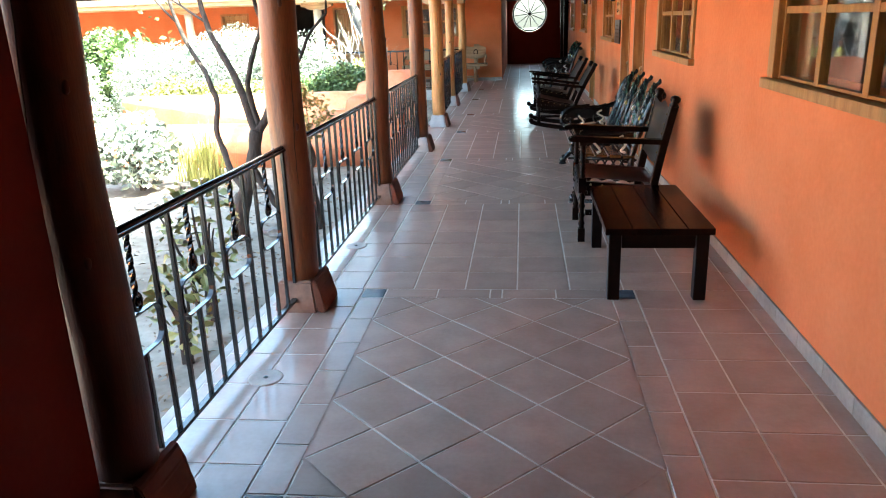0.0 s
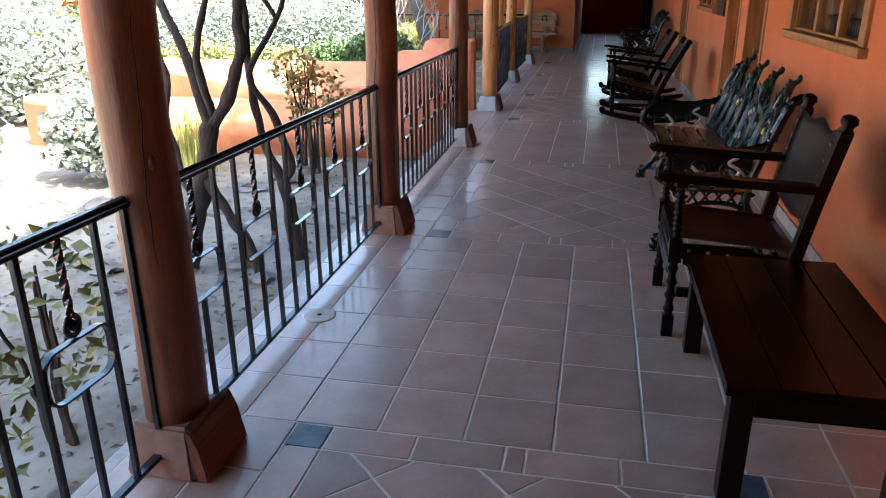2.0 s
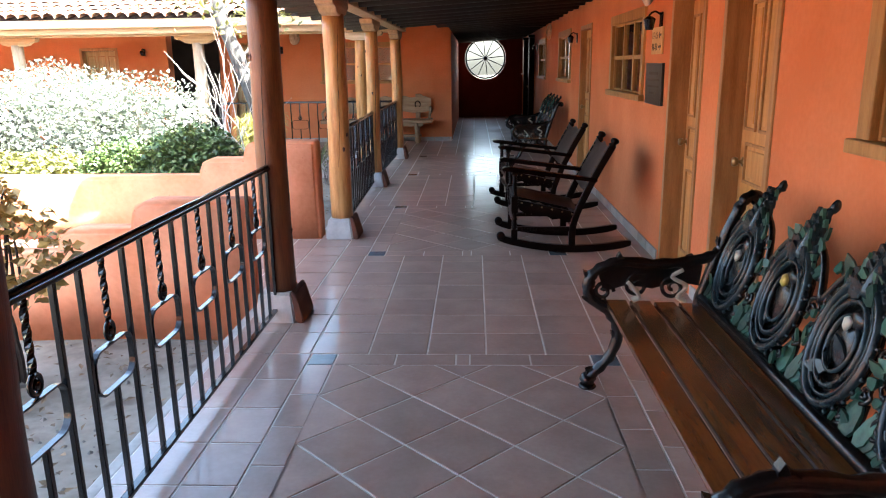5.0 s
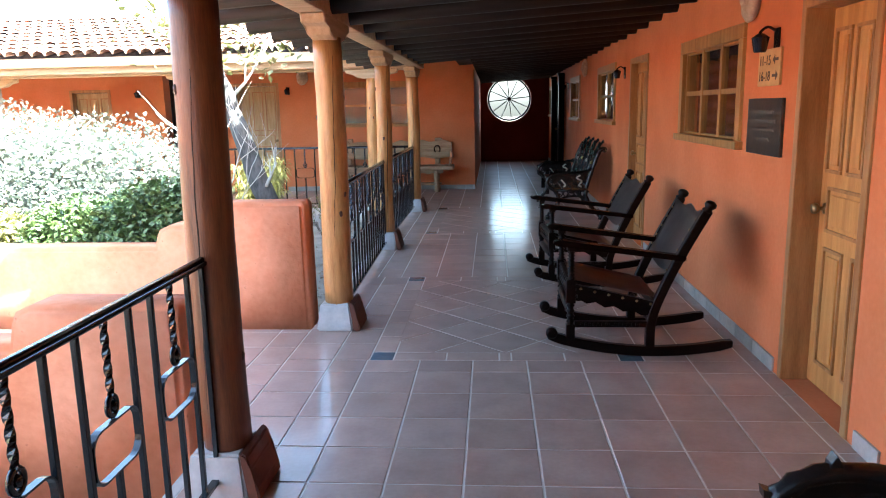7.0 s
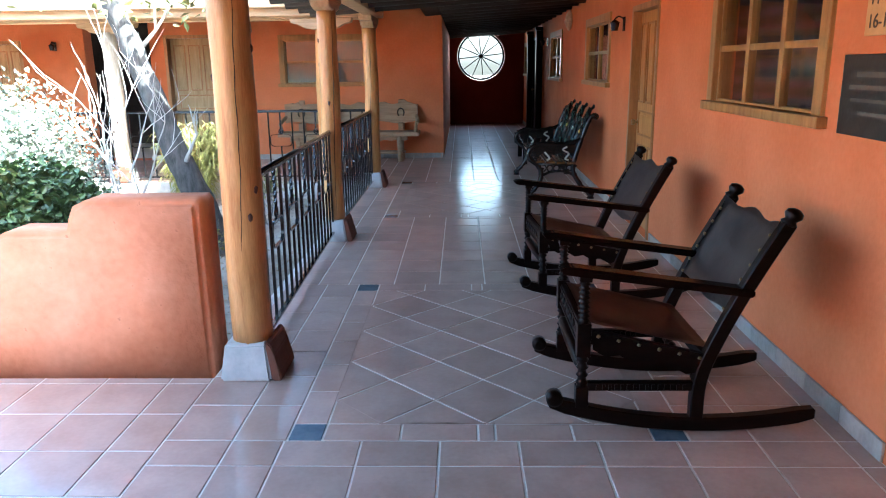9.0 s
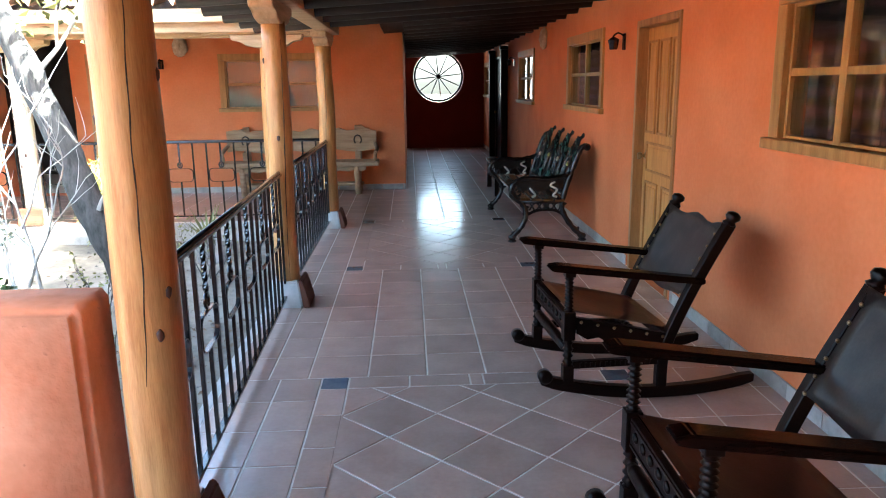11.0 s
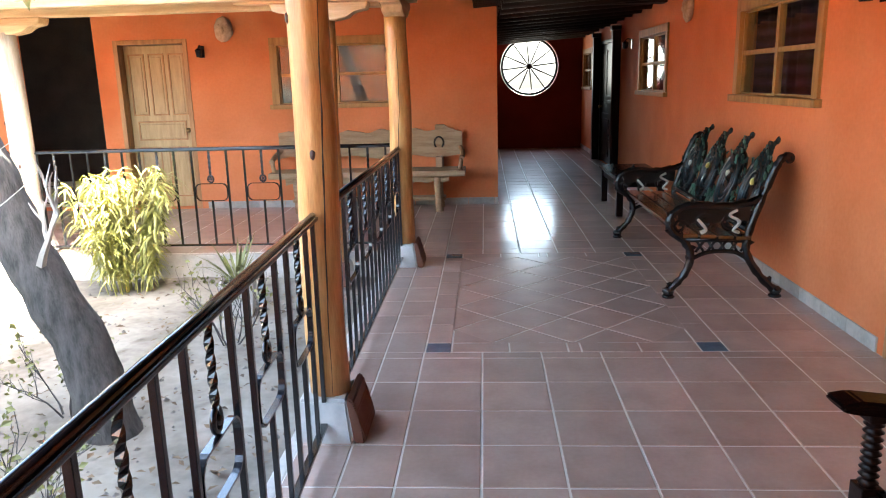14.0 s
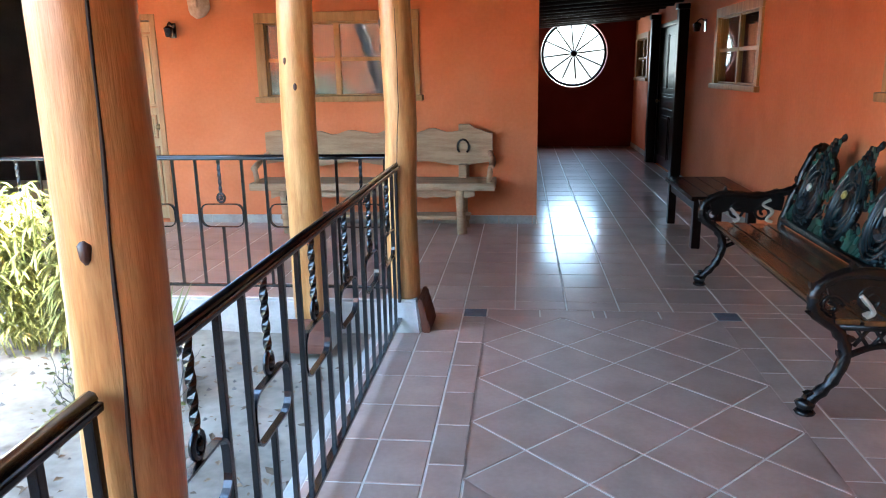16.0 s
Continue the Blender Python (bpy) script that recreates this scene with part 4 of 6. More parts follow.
def low_table(m, wx, ly, h, label):
    t = thing("low_table", label, "table", m, "low dark tables")
    n = 4
    for i in range(n):
        bm = bmesh.new()
        a = -wx / 2 + wx * i / n
        box(bm, (a + 0.001, -ly / 2, h - 0.04), (a + wx / n - 0.001, ly / 2, h), 0.004)
        part("plank", bm, MAHOGANY_RED, t, "polished red-brown top plank")
    for sx in (-1, 1):
        for sy in (-1, 1):
            bm = bmesh.new()
            box(bm, (sx * (wx / 2 - 0.06) - 0.036, sy * (ly / 2 - 0.06) - 0.036, 0), (sx * (wx / 2 - 0.06) + 0.036, sy * (ly / 2 - 0.06) + 0.036, h - 0.042), 0.006)
            part("leg", bm, MAHOGANY, t)
    for s in (-1, 1):
        bm = bmesh.new()
        box(bm, (-wx / 2 + 0.10, s * (ly / 2 - 0.055) - 0.014, h - 0.13), (wx / 2 - 0.10, s * (ly / 2 - 0.055) + 0.014, h - 0.042), 0.004)
        part("apron", bm, MAHOGANY, t)
        bm = bmesh.new()
        box(bm, (s * (wx / 2 - 0.055) - 0.014, -ly / 2 + 0.10, h - 0.13), (s * (wx / 2 - 0.055) + 0.014, ly / 2 - 0.10, h - 0.042), 0.004)
        part("apron", bm, MAHOGANY, t)
    return t


low_table(pose(0.54, 4.50, 0), 0.62, 1.16, 0.45, "dark polished low wooden table beside the wall")
low_table(pose(0.70, 20.15, 0), 0.56, 1.15, 0.45, "dark low wooden table beside an iron bench")


def leaf_shape(w, h):
    return [(0, 0), (w * 0.5, h * 0.25), (w * 0.42, h * 0.6), (0, h), (-w * 0.42, h * 0.6), (-w * 0.5, h * 0.25)]


def iron_bench(m, length, label, seed):
    """Front towards -y, along x."""
    b = thing("iron_bench", label, "bench", m, "cast iron benches")
    L = length / 2
    rng = random.Random(seed)
    for s in (-1, 1):
        x = s * (L - 0.06)
        bm = bmesh.new()
        front = smooth_path([(x, -0.40, 0.03), (x, -0.37, 0.07), (x, -0.29, 0.16), (x, -0.25, 0.29), (x, -0.30, 0.40), (x, -0.38, 0.46), (x, -0.405, 0.53), (x, -0.37, 0.60), (x, -0.26, 0.645), (x, -0.05, 0.635), (x, 0.13, 0.66), (x, 0.21, 0.70)], 4)
        tube(bm, front, [0.021 + 0.010 * abs(math.sin(i * 1.35)) for i in range(len(front))], 8)
        part("front_scroll", bm, CAST, b)
        bm = bmesh.new()
        back = smooth_path([(x, 0.34, 0.03), (x, 0.31, 0.06), (x, 0.22, 0.15), (x, 0.13, 0.29), (x, 0.12, 0.42), (x, 0.19, 0.66), (x, 0.27, 0.88), (x, 0.31, 0.95), (x, 0.355, 0.965)], 4)
        tube(bm, back, [0.021 + 0.010 * abs(math.sin(i * 1.2)) for i in range(len(back))], 8)
        part("back_scroll", bm, CAST, b)
        for i in range(2, len(front) - 6, 3):
            bm = bmesh.new()
            q = front[i]
            prism(bm, leaf_shape(0.030, 0.052), 0.034, Matrix.Translation(q) @ pose(0, 0, 0, 0, 0, 90) @ pose(0, 0, 0, 0, 40 * (i % 5) - 80, 0))
            part("acanthus_leaf", bm, CAST, b)
        for i in range(3, len(back) - 10, 3):
            bm = bmesh.new()
            prism(bm, leaf_shape(0.030, 0.052), 0.034, Matrix.Translation(back[i]) @ pose(0, 0, 0, 0, 0, 90) @ pose(0, 0, 0, 0, 50 * (i % 4) - 70, 0))
            part("acanthus_leaf", bm, CAST, b)
        bm = bmesh.new()
        prism(bm, [(-0.33, 0.50), (-0.22, 0.535), (-0.10, 0.515), (0.02, 0.55), (0.12, 0.53), (0.13, 0.63), (-0.05, 0.63), (-0.25, 0.635), (-0.36, 0.595)], 0.014, pose(x, 0, 0, 0, 0, 90))
        part("arm_plate", bm, CAST, b)
        bm = bmesh.new()
        tube(bm, [(x, -0.31, 0.41), (x, 0.13, 0.40)], 0.020, 8)
        arch = smooth_path([(x, -0.25, 0.27), (x, -0.15, 0.315), (x, -0.05, 0.325), (x, 0.05, 0.315), (x, 0.13, 0.27)], 4)
        tube(bm, arch, 0.015, 8)
        part("seat_rail", bm, CAST, b)
        bm = bmesh.new()
        for k in range(5):
            y = -0.22 + 0.075 * k
            tube(bm, [(x, y, 0.32), (x, y + 0.06, 0.405)], 0.009, 6)
            tube(bm, [(x, y + 0.06, 0.315), (x, y, 0.405)], 0.009, 6)
        part("lattice", bm, CAST, b)
        for k, (yy, zz, r) in enumerate(((-0.33, 0.50, 0.050), (-0.17, 0.53, 0.065), (0.0, 0.52, 0.06))):
            bm = bmesh.new()
            sp = [(x, yy + r * (1 - i / 26) * math.cos(i * 0.42 + k), zz + r * (1 - i / 26) * math.sin(i * 0.42 + k)) for i in range(22)]
            tube(bm, sp, 0.010, 7)
            part("arm_scroll", bm, CAST, b)
        for e in (x - 0.013, x + 0.013):
            for pts in ([(0.06, 0.455), (0.02, 0.475), (0.06, 0.53), (-0.01, 0.575), (0.04, 0.61)], [(-0.19, 0.455), (-0.16, 0.475), (-0.19, 0.52), (-0.22, 0.55)]):
                bm = bmesh.new()
                tube(bm, smooth_path([(e, yy, zz) for yy, zz in pts], 4), 0.010, 7)
                part("arm_vine", bm, CREAM_PAINT, b, "cream painted cast vine")
        for yy in (-0.39, 0.33):
            bm = bmesh.new()
            blob(bm, (x, yy, 0.045), 0.042, seed, 0.3, (1, 1, 0.8), 2)
            lathe(bm, [(0.040, 0.0), (0.046, 0.008), (0.036, 0.02)], 10, pose(x, yy, 0))
            part("claw_foot", bm, CAST, b)
    for k in range(4):
        y = -0.315 + 0.118 * k
        bm = bmesh.new()
        box(bm, (-L + 0.03, y, 0.425 - 0.006 * k), (L - 0.03, y + 0.100, 0.450 - 0.006 * k), 0.007)
        part("seat_slat", bm, SLAT, b)
    bm = bmesh.new()
    tube(bm, [(-L + 0.06, -0.28, 0.405), (L - 0.06, -0.28, 0.405)], 0.014, 8)
    tube(bm, [(-L + 0.06, 0.13, 0.47), (L - 0.06, 0.13, 0.47)], 0.026, 8)
    part("cross_bar", bm, CAST, b)
    # leaning back: sections with an oval between pointed finials
    lean = Matrix.Translation((0, 0.145, 0.47)) @ pose(0, 0, 0, -18.5, 0, 0)
    n = 4
    sec = (2 * L - 0.12) / n
    for i in range(n):
        cx = -L + 0.06 + sec * (i + 0.5)
        bm = bmesh.new()
        for rr, th in ((1.0, 0.017), (0.86, 0.009), (0.70, 0.012), (0.46, 0.009)):
            tube(bm, [(cx + 0.155 * rr * math.cos(2 * math.pi * k / 28), -0.016, 0.235 + 0.205 * rr * math.sin(2 * math.pi * k / 28)) for k in range(29)], th, 7, False)
        for k in range(28):
            a = 2 * math.pi * k / 28
            blob(bm, (cx + 0.178 * math.cos(a), -0.016, 0.235 + 0.228 * math.sin(a)), 0.010, k, 0, (1, 1, 1), 1)
        bmesh.ops.transform(bm, matrix=lean, verts=bm.verts)
        part("oval_medallion", bm, LEAF_DARK, b)
        bm = bmesh.new()
        prism(bm, [(cx + 0.150 * math.cos(2 * math.pi * k / 24), 0.235 + 0.20 * math.sin(2 * math.pi * k / 24)) for k in range(24)], 0.008, lean @ pose(0, 0.014, 0))
        part("medallion_plate", bm, CAST, b)
        bm = bmesh.new()
        prism(bm, [(cx - sec * 0.5, 0.0), (cx + sec * 0.5, 0.0), (cx + sec * 0.46, 0.13), (cx + sec * 0.30, 0.09), (cx, 0.06), (cx - sec * 0.30, 0.09), (cx - sec * 0.46, 0.13)], 0.008, lean @ pose(0, 0.010, 0))
        part("lower_plate", bm, CAST, b)
        bm = bmesh.new()
        blob(bm, (cx, 0.0, 0.25), 0.085, seed + i, 0.35, (0.8, 0.25, 1.3), 2)
        blob(bm, (cx + 0.03, -0.012, 0.33), 0.042, seed + i, 0.3, (1, 0.5, 1), 2)
        bmesh.ops.transform(bm, matrix=lean, verts=bm.verts)
        relief = part("medallion_relief", bm, CAST, b)
        for k in range(7):
            a = rng.uniform(0, 6.28)
            bm = bmesh.new()
            prism(bm, leaf_shape(0.05, 0.11), 0.010, lean @ pose(cx + 0.06 * math.cos(a), -0.008, 0.235 + 0.10 * math.sin(a), rng.uniform(-15, 15), math.degrees(a), 0))
            part("relief_leaf", bm, LEAF_DARK, relief)
        sprays = []
        for k in range(36):
            a = rng.uniform(0, 2 * math.pi)
            r = rng.uniform(1.05, 1.40)
            px, pz = cx + 0.18 * r * math.cos(a), 0.22 + 0.22 * r * math.sin(a)
            if abs(px - cx) > sec * 0.55 or pz < 0.0 or pz > 0.50:
                continue
            bm = bmesh.new()
            sprays.append(bm)
            prism(bm, leaf_shape(rng.uniform(0.025, 0.042), rng.uniform(0.045, 0.075)), 0.010, lean @ pose(px, rng.uniform(-0.02, 0.01), pz, rng.uniform(-25, 25), rng.uniform(-70, 70), rng.uniform(-20, 20)))
        for sx in (-1, 1):
            for k in range(3):
                bm = bmesh.new()
                sprays.append(bm)
                prism(bm, leaf_shape(0.06, 0.16), 0.012, lean @ pose(cx + sx * sec * (0.30 + 0.07 * k), -0.006 * k, 0.0, -8, sx * (10 - 9 * k), 0))
        for k in range(12):
            bm = bmesh.new()
            a = 2 * math.pi * (k + 0.3) / 12
            qx, qz, r = cx + 0.205 * math.cos(a), 0.235 + 0.235 * math.sin(a), rng.uniform(0.028, 0.042)
            if abs(qx - cx) > sec * 0.5 or qz < 0.03:
                bm.free()
                continue
            tube(bm, [(qx + r * (1 - j / 22) * math.cos(j * 0.5 + k), rng.uniform(-0.004, 0.004), qz + r * (1 - j / 22) * math.sin(j * 0.5 + k)) for j in range(19)], 0.0075, 6)
            bmesh.ops.transform(bm, matrix=lean, verts=bm.verts)
            part("filigree_scroll", bm, CAST, b)
        for bm in sprays:
            part("painted_leaf", bm, LEAF_PAINT, b, "green painted cast leaf")
        bm = bmesh.new()
        blob(bm, (cx + rng.uniform(-0.05, 0.05), -0.03, 0.30 + rng.uniform(-0.04, 0.04)), 0.024, i, 0.3, (1, 0.6, 1.2), 1)
        bmesh.ops.transform(bm, matrix=lean, verts=bm.verts)
        part("painted_flower", bm, YELLOW_PAINT if i % 2 else CREAM_PAINT, b)
    for i in range(n):
        cx = -L + 0.06 + sec * (i + 0.5)
        bm = bmesh.new()
        st = smooth_path([(cx, 0, 0.40), (cx + 0.008, 0.0, 0.50), (cx - 0.006, 0.01, 0.565), (cx, 0.03, 0.61)], 4)
        tube(bm, st, [0.040 * (1 - 0.70 * k / (len(st) - 1)) for k in range(len(st))], 8)
        blob(bm, (cx, 0.032, 0.615), 0.020, i, 0.3, (0.8, 0.9, 1.4), 2)
        bmesh.ops.transform(bm, matrix=lean, verts=bm.verts)
        fin = part("finial", bm, LEAF_DARK, b)
        for k in range(6):
            w = 0.074 - 0.007 * k
            for q, sx in enumerate((-1, -0.45, 0.45, 1)):
                bm = bmesh.new()
                prism(bm, leaf_shape(w, 0.082 - 0.005 * k), 0.014, lean @ pose(cx + sx * (0.068 - 0.010 * k), -0.024 + 0.022 * abs(sx) + 0.003 * k, 0.375 + 0.034 * k, 14, sx * (34 - 3 * k), 0))
                part("finial_leaf", bm, LEAF_PAINT if (k + q + i) % 4 == 0 else LEAF_DARK, fin)
    # curled tips of the end frames
    for s in (-1, 1):
        bm = bmesh.new()
        x = s * (L - 0.06)
        tube(bm, [(x, 0.355 + 0.030 * (1 - k / 22) * math.cos(2.0 - k * 0.4), 0.945 + 0.030 * (1 - k / 22) * math.sin(2.0 - k * 0.4)) for k in range(19)], 0.015, 8)
        part("end_curl", bm, CAST, b)
    for i in range(n):
        cx = -L + 0.06 + sec * (i + 0.5)
        bm = bmesh.new()
        ar = smooth_path([(cx - sec / 2, 0, 0.30), (cx - sec * 0.3, 0, 0.44), (cx, 0.0, 0.49), (cx + sec * 0.3, 0, 0.44), (cx + sec / 2, 0, 0.30)], 4)
        tube(bm, ar, 0.014, 7)
        bmesh.ops.transform(bm, matrix=lean, verts=bm.verts)
        part("crest_arch", bm, CAST, b)
    return b


iron_bench(pose(0.60, 7.32, 0, 0, 0, -90), 2.0, "cast iron bench with green leaf back and wooden slats", 3)
iron_bench(pose(0.66, 17.55, 0, 0, 0, -90), 2.1, "cast iron bench with green leaf back beside a low table", 5)


def rustic_bench(m):
    b = thing("rustic_bench", "rough raw timber bench with horseshoes on its back", "bench", m)
    L = 1.12
    bm = bmesh.new()
    top, low = [], []
    for i in range(41):
        x = -L + 2 * L * i / 40
        top.append((x, 0.93 + 0.03 * math.sin(i * 0.9) * abs(math.sin(i * 0.37)) + (0.05 if i in (4, 36) else 0)))
        low.append((x, 0.62 + 0.02 * math.sin(i * 0.5)))
    prism(bm, low + top[::-1], 0.05, pose(0, 0.20, 0))
    part("backrest", bm, RAW_WOOD, b)
    bm = bmesh.new()
    box(bm, (-L - 0.04, -0.26, 0.42), (L + 0.04, 0.18, 0.49), 0.012)
    part("seat", bm, RAW_WOOD, b)
    bm = bmesh.new()
    lo = [(-L + 0.15 + (2 * L - 0.3) * i / 30, 0.335 + 0.025 * abs(math.sin(i * 1.1))) for i in range(31)]
    prism(bm, lo + [(L - 0.15, 0.419), (-L + 0.15, 0.419)], 0.035, pose(0, -0.18, 0))
    part("carved_apron", bm, RAW_WOOD, b)
    for s in (-1, 1):
        x = s * (L - 0.28)
        for y in (-0.17, 0.13):
            bm = bmesh.new()
            tube(bm, [(x + 0.01, y, 0.0), (x, y, 0.2), (x - 0.005, y, 0.419)], [0.05, 0.042, 0.05], 10)
            part("leg", bm, RAW_WOOD, b)
        bm = bmesh.new()
        box(bm, (x - 0.05, 0.232, 0.3), (x + 0.05, 0.29, 0.99), 0.012)
        part("back_post", bm, RAW_WOOD, b)
        bm = bmesh.new()
        box(bm, (x - 0.04, 0.08, 0.492), (x + 0.04, 0.17, 0.62), 0.01)
        part("wedge", bm, RAW_WOOD, b)
        bm = bmesh.new()
        arc = [(x + 0.055 * math.cos(radians(-50 + i * 28)), 0.168, 0.78 + 0.07 * math.sin(radians(-50 + i * 28))) for i in range(11)]
        tube(bm, arc, 0.011, 6)
        part("horseshoe", bm, IRON, b, "rusted iron horseshoe")
    bm = bmesh.new()
    box(bm, (-L + 0.2, -0.12, 0.12), (L - 0.2, 0.08, 0.16), 0.01)
    part("foot_plank", bm, RAW_WOOD, b)
    for s in (-1, 1):
        bm = bmesh.new()
        tube(bm, smooth_path([(s * L, -0.2, 0.62), (s * (L + 0.01), 0.0, 0.66), (s * (L - 0.02), 0.19, 0.72)], 4), [0.03] * 9, 8)
        tube(bm, [(s * (L - 0.02), -0.18, 0.485), (s * L, -0.18, 0.63)], 0.026, 8)
        part("arm", bm, RAW_WOOD, b)


rustic_bench(pose(-2.38, 20.30, 0))


# ---------------------------------------------------------------- wall fittings
def to_east(y, z):
    return Matrix(((0, 0, -1, WX), (-1, 0, 0, y), (0, 1, 0, z), (0, 0, 0, 1)))


def to_north(x, z):
    return Matrix(((1, 0, 0, x), (0, 0, -1, FAR_Y), (0, 1, 0, z), (0, 0, 0, 1)))


def sconce(m):
    s = thing("wall_lantern", "small black iron wall lantern", "lamp", m, "wall lanterns")
    bm = bmesh.new()
    box(bm, (-0.035, -0.07, 0.001), (0.035, 0.07, 0.014), 0.004)
    part("backplate", bm, IRON, s)
    bm = bmesh.new()
    tube(bm, smooth_path([(0, 0.05, 0.012), (0, 0.075, 0.06), (0, 0.05, 0.10), (0, 0.03, 0.10)], 4), 0.008, 7)
    part("arm", bm, IRON, s)
    bm = bmesh.new()
    lathe(bm, [(0.030, -0.065), (0.034, -0.06), (0.048, 0.012), (0.052, 0.015), (0.018, 0.04)], 6, pose(0, 0, 0.10) @ pose(0, 0, 0, -90, 0, 0))
    part("shade", bm, IRON, s)
    return s


lantern = sconce(to_east(15.80, 1.92))
for m in (to_east(10.95, 1.88), to_east(8.22, 1.98), to_east(22.55, 1.95), to_north(-4.40, 1.92), to_north(-7.35, 1.92)):
    copy_thing(lantern, m)


def clay_plate(m):
    p = thing("clay_wall_ornament", "pale fired clay ornament hung on the wall", "ornament", m, "clay wall ornaments")
    bm = bmesh.new()
    blob(bm, (0, 0, 0.03), 0.13, 3, 0.15, (0.85, 1.15, 0.42), 3)
    blob(bm, (0, -0.01, 0.075), 0.03, 1, 0.2, (0.8, 1.5, 0.9), 2)
    for s in (-1, 1):
        blob(bm, (s * 0.045, 0.045, 0.072), 0.022, 2, 0.2, (1.2, 0.7, 0.7), 1)
    part("relief", bm, CLAY, p)
    return p


copy_thing(clay_plate(to_east(19.55, 2.17)), to_north(-4.10, 2.17))
copy_thing([o for o in bpy.data.objects if o.name == "clay_wall_ornament"][0], to_east(11.35, 2.17))

pl = thing("slate_plaque", "black slate plaque with worn lettering", "plaque", to_east(11.05, 1.395))
bm = bmesh.new()
box(bm, (-0.27, -0.165, 0.001), (0.27, 0.165, 0.022), 0.004)
part("slab", bm, PLAQUE, pl)
for k, (w, h) in enumerate(((0.30, 0.022), (0.40, 0.018), (0.36, 0.014), (0.22, 0.014))):
    bm = bmesh.new()
    box(bm, (-w / 2, 0.085 - k * 0.052 - h / 2, 0.0215), (w / 2, 0.085 - k * 0.052 + h / 2, 0.024))
    part("lettering_bar", bm, PLAQUE_TEXT, pl)

sg = thing("room_sign", "ochre room number sign with direction arrows", "sign", to_east(11.03, 1.735))
bm = bmesh.new()
box(bm, (-0.17, -0.105, 0.001), (0.17, 0.105, 0.016), 0.004)
part("board", bm, SIGN, sg)
for txt, yy, way in (("11-15", 0.015, -1), ("16-18", -0.075, 1)):
    cu = bpy.data.curves.new("text", "FONT")
    cu.body, cu.size, cu.extrude = txt, 0.078, 0.001
    tmp = new("text_tmp", cu)
    me = bpy.data.meshes.new_from_object(tmp.evaluated_get(bpy.context.evaluated_depsgraph_get()))
    bpy.data.objects.remove(tmp)
    me.materials.append(INK)
    o = new("lettering", me)
    o.parent, o.location = sg, (-0.15, yy, 0.0175)
    bm = bmesh.new()
    cx, cy = 0.105, yy + 0.027
    out = [(way * 0.042, 0), (way * 0.012, 0.026), (way * 0.012, 0.008), (-way * 0.04, 0.008), (-way * 0.04, -0.008), (way * 0.012, -0.008), (way * 0.012, -0.026)]
    vs = [bm.verts.new((cx + a, cy + b, 0.0165)) for a, b in out]
    vt = [bm.verts.new((cx + a, cy + b, 0.0185)) for a, b in out]
    bm.faces.new(vt)
    for i in range(len(vs)):
        bm.faces.new((vs[i], vs[(i + 1) % 7], vt[(i + 1) % 7], vt[i]))
    part("arrow", bm, INK, sg)


# round drain covers let into the floor beside the posts
for x, y in ((-1.50, 2.88), (-1.53, 5.05), (-1.53, 6.90)):
    dc = thing("floor_drain_cover", "round grey metal drain cover set in the floor", "drain cover", pose(x, y, 0.0), "drain covers")
    bm = bmesh.new()
    lathe(bm, [(0.085, -0.002), (0.085, 0.003), (0.078, 0.005), (0.070, 0.004)], 24)
    part("plate", bm, KERB, dc)
    bm = bmesh.new()
    lathe(bm, [(0.012, 0.003), (0.012, 0.006), (0.008, 0.007)], 10)
    part("bolt", bm, IRON, dc)

# ---------------------------------------------------------------- garden walls
def stepped_wall(name, y0, y1, steps, label):
    """Steps (x from, x to, height), rounded on top."""
    w = thing(name, label, "garden wall")
    bm = bmesh.new()
    out = [(steps[0][0], GROUND - 0.1)]
    for a, b, h in steps:
        r = 0.09
        out += [(a, h - r), (a - 0.0 + 0.026, h - 0.03), (a - 0.0 + 0.09, h), (b - 0.02, h)]
    out += [(steps[-1][1], steps[-1][2] - 0.03), (steps[-1][1] + 0.01, GROUND - 0.1)]
    prism(bm, out, y1 - y0, pose(0, (y0 + y1) / 2, 0))
    bmesh.ops.bevel(bm, geom=[e for e in bm.edges if abs(e.verts[0].co.y - e.verts[1].co.y) < 1e-5], offset=0.03, segments=3, affect="EDGES")
    for f in bm.faces:
        f.smooth = True
    part("masonry", bm, GARDEN_WALL, w)


stepped_wall("garden_wall", 9.50, 9.76, [(-7.0, -3.15, 0.36), (-3.15, -2.62, 0.53), (-2.62, -1.86, 0.72)], "stepped terracotta stucco wall beside the garden path")
stepped_wall("garden_wall", 11.60, 11.88, [(-7.0, -2.93, 0.58), (-2.93, -2.50, 0.74), (-2.50, -1.83, 0.90)], "stepped terracotta stucco wall beside a log post")


# ---------------------------------------------------------------- plants
def limb(bm, pts, r0, r1, n=8):
    path = smooth_path(pts, 7)
    path = [p + Vector((noise.noise(p * 6), noise.noise(p * 6 + Vector((9, 0, 0))), 0)) * 0.022 for p in path]
    tube(bm, path, [(r0 + (r1 - r0) * i / (len(path) - 1)) * (1 + 0.28 * noise.noise(path[i] * 9)) for i in range(len(path))], n)


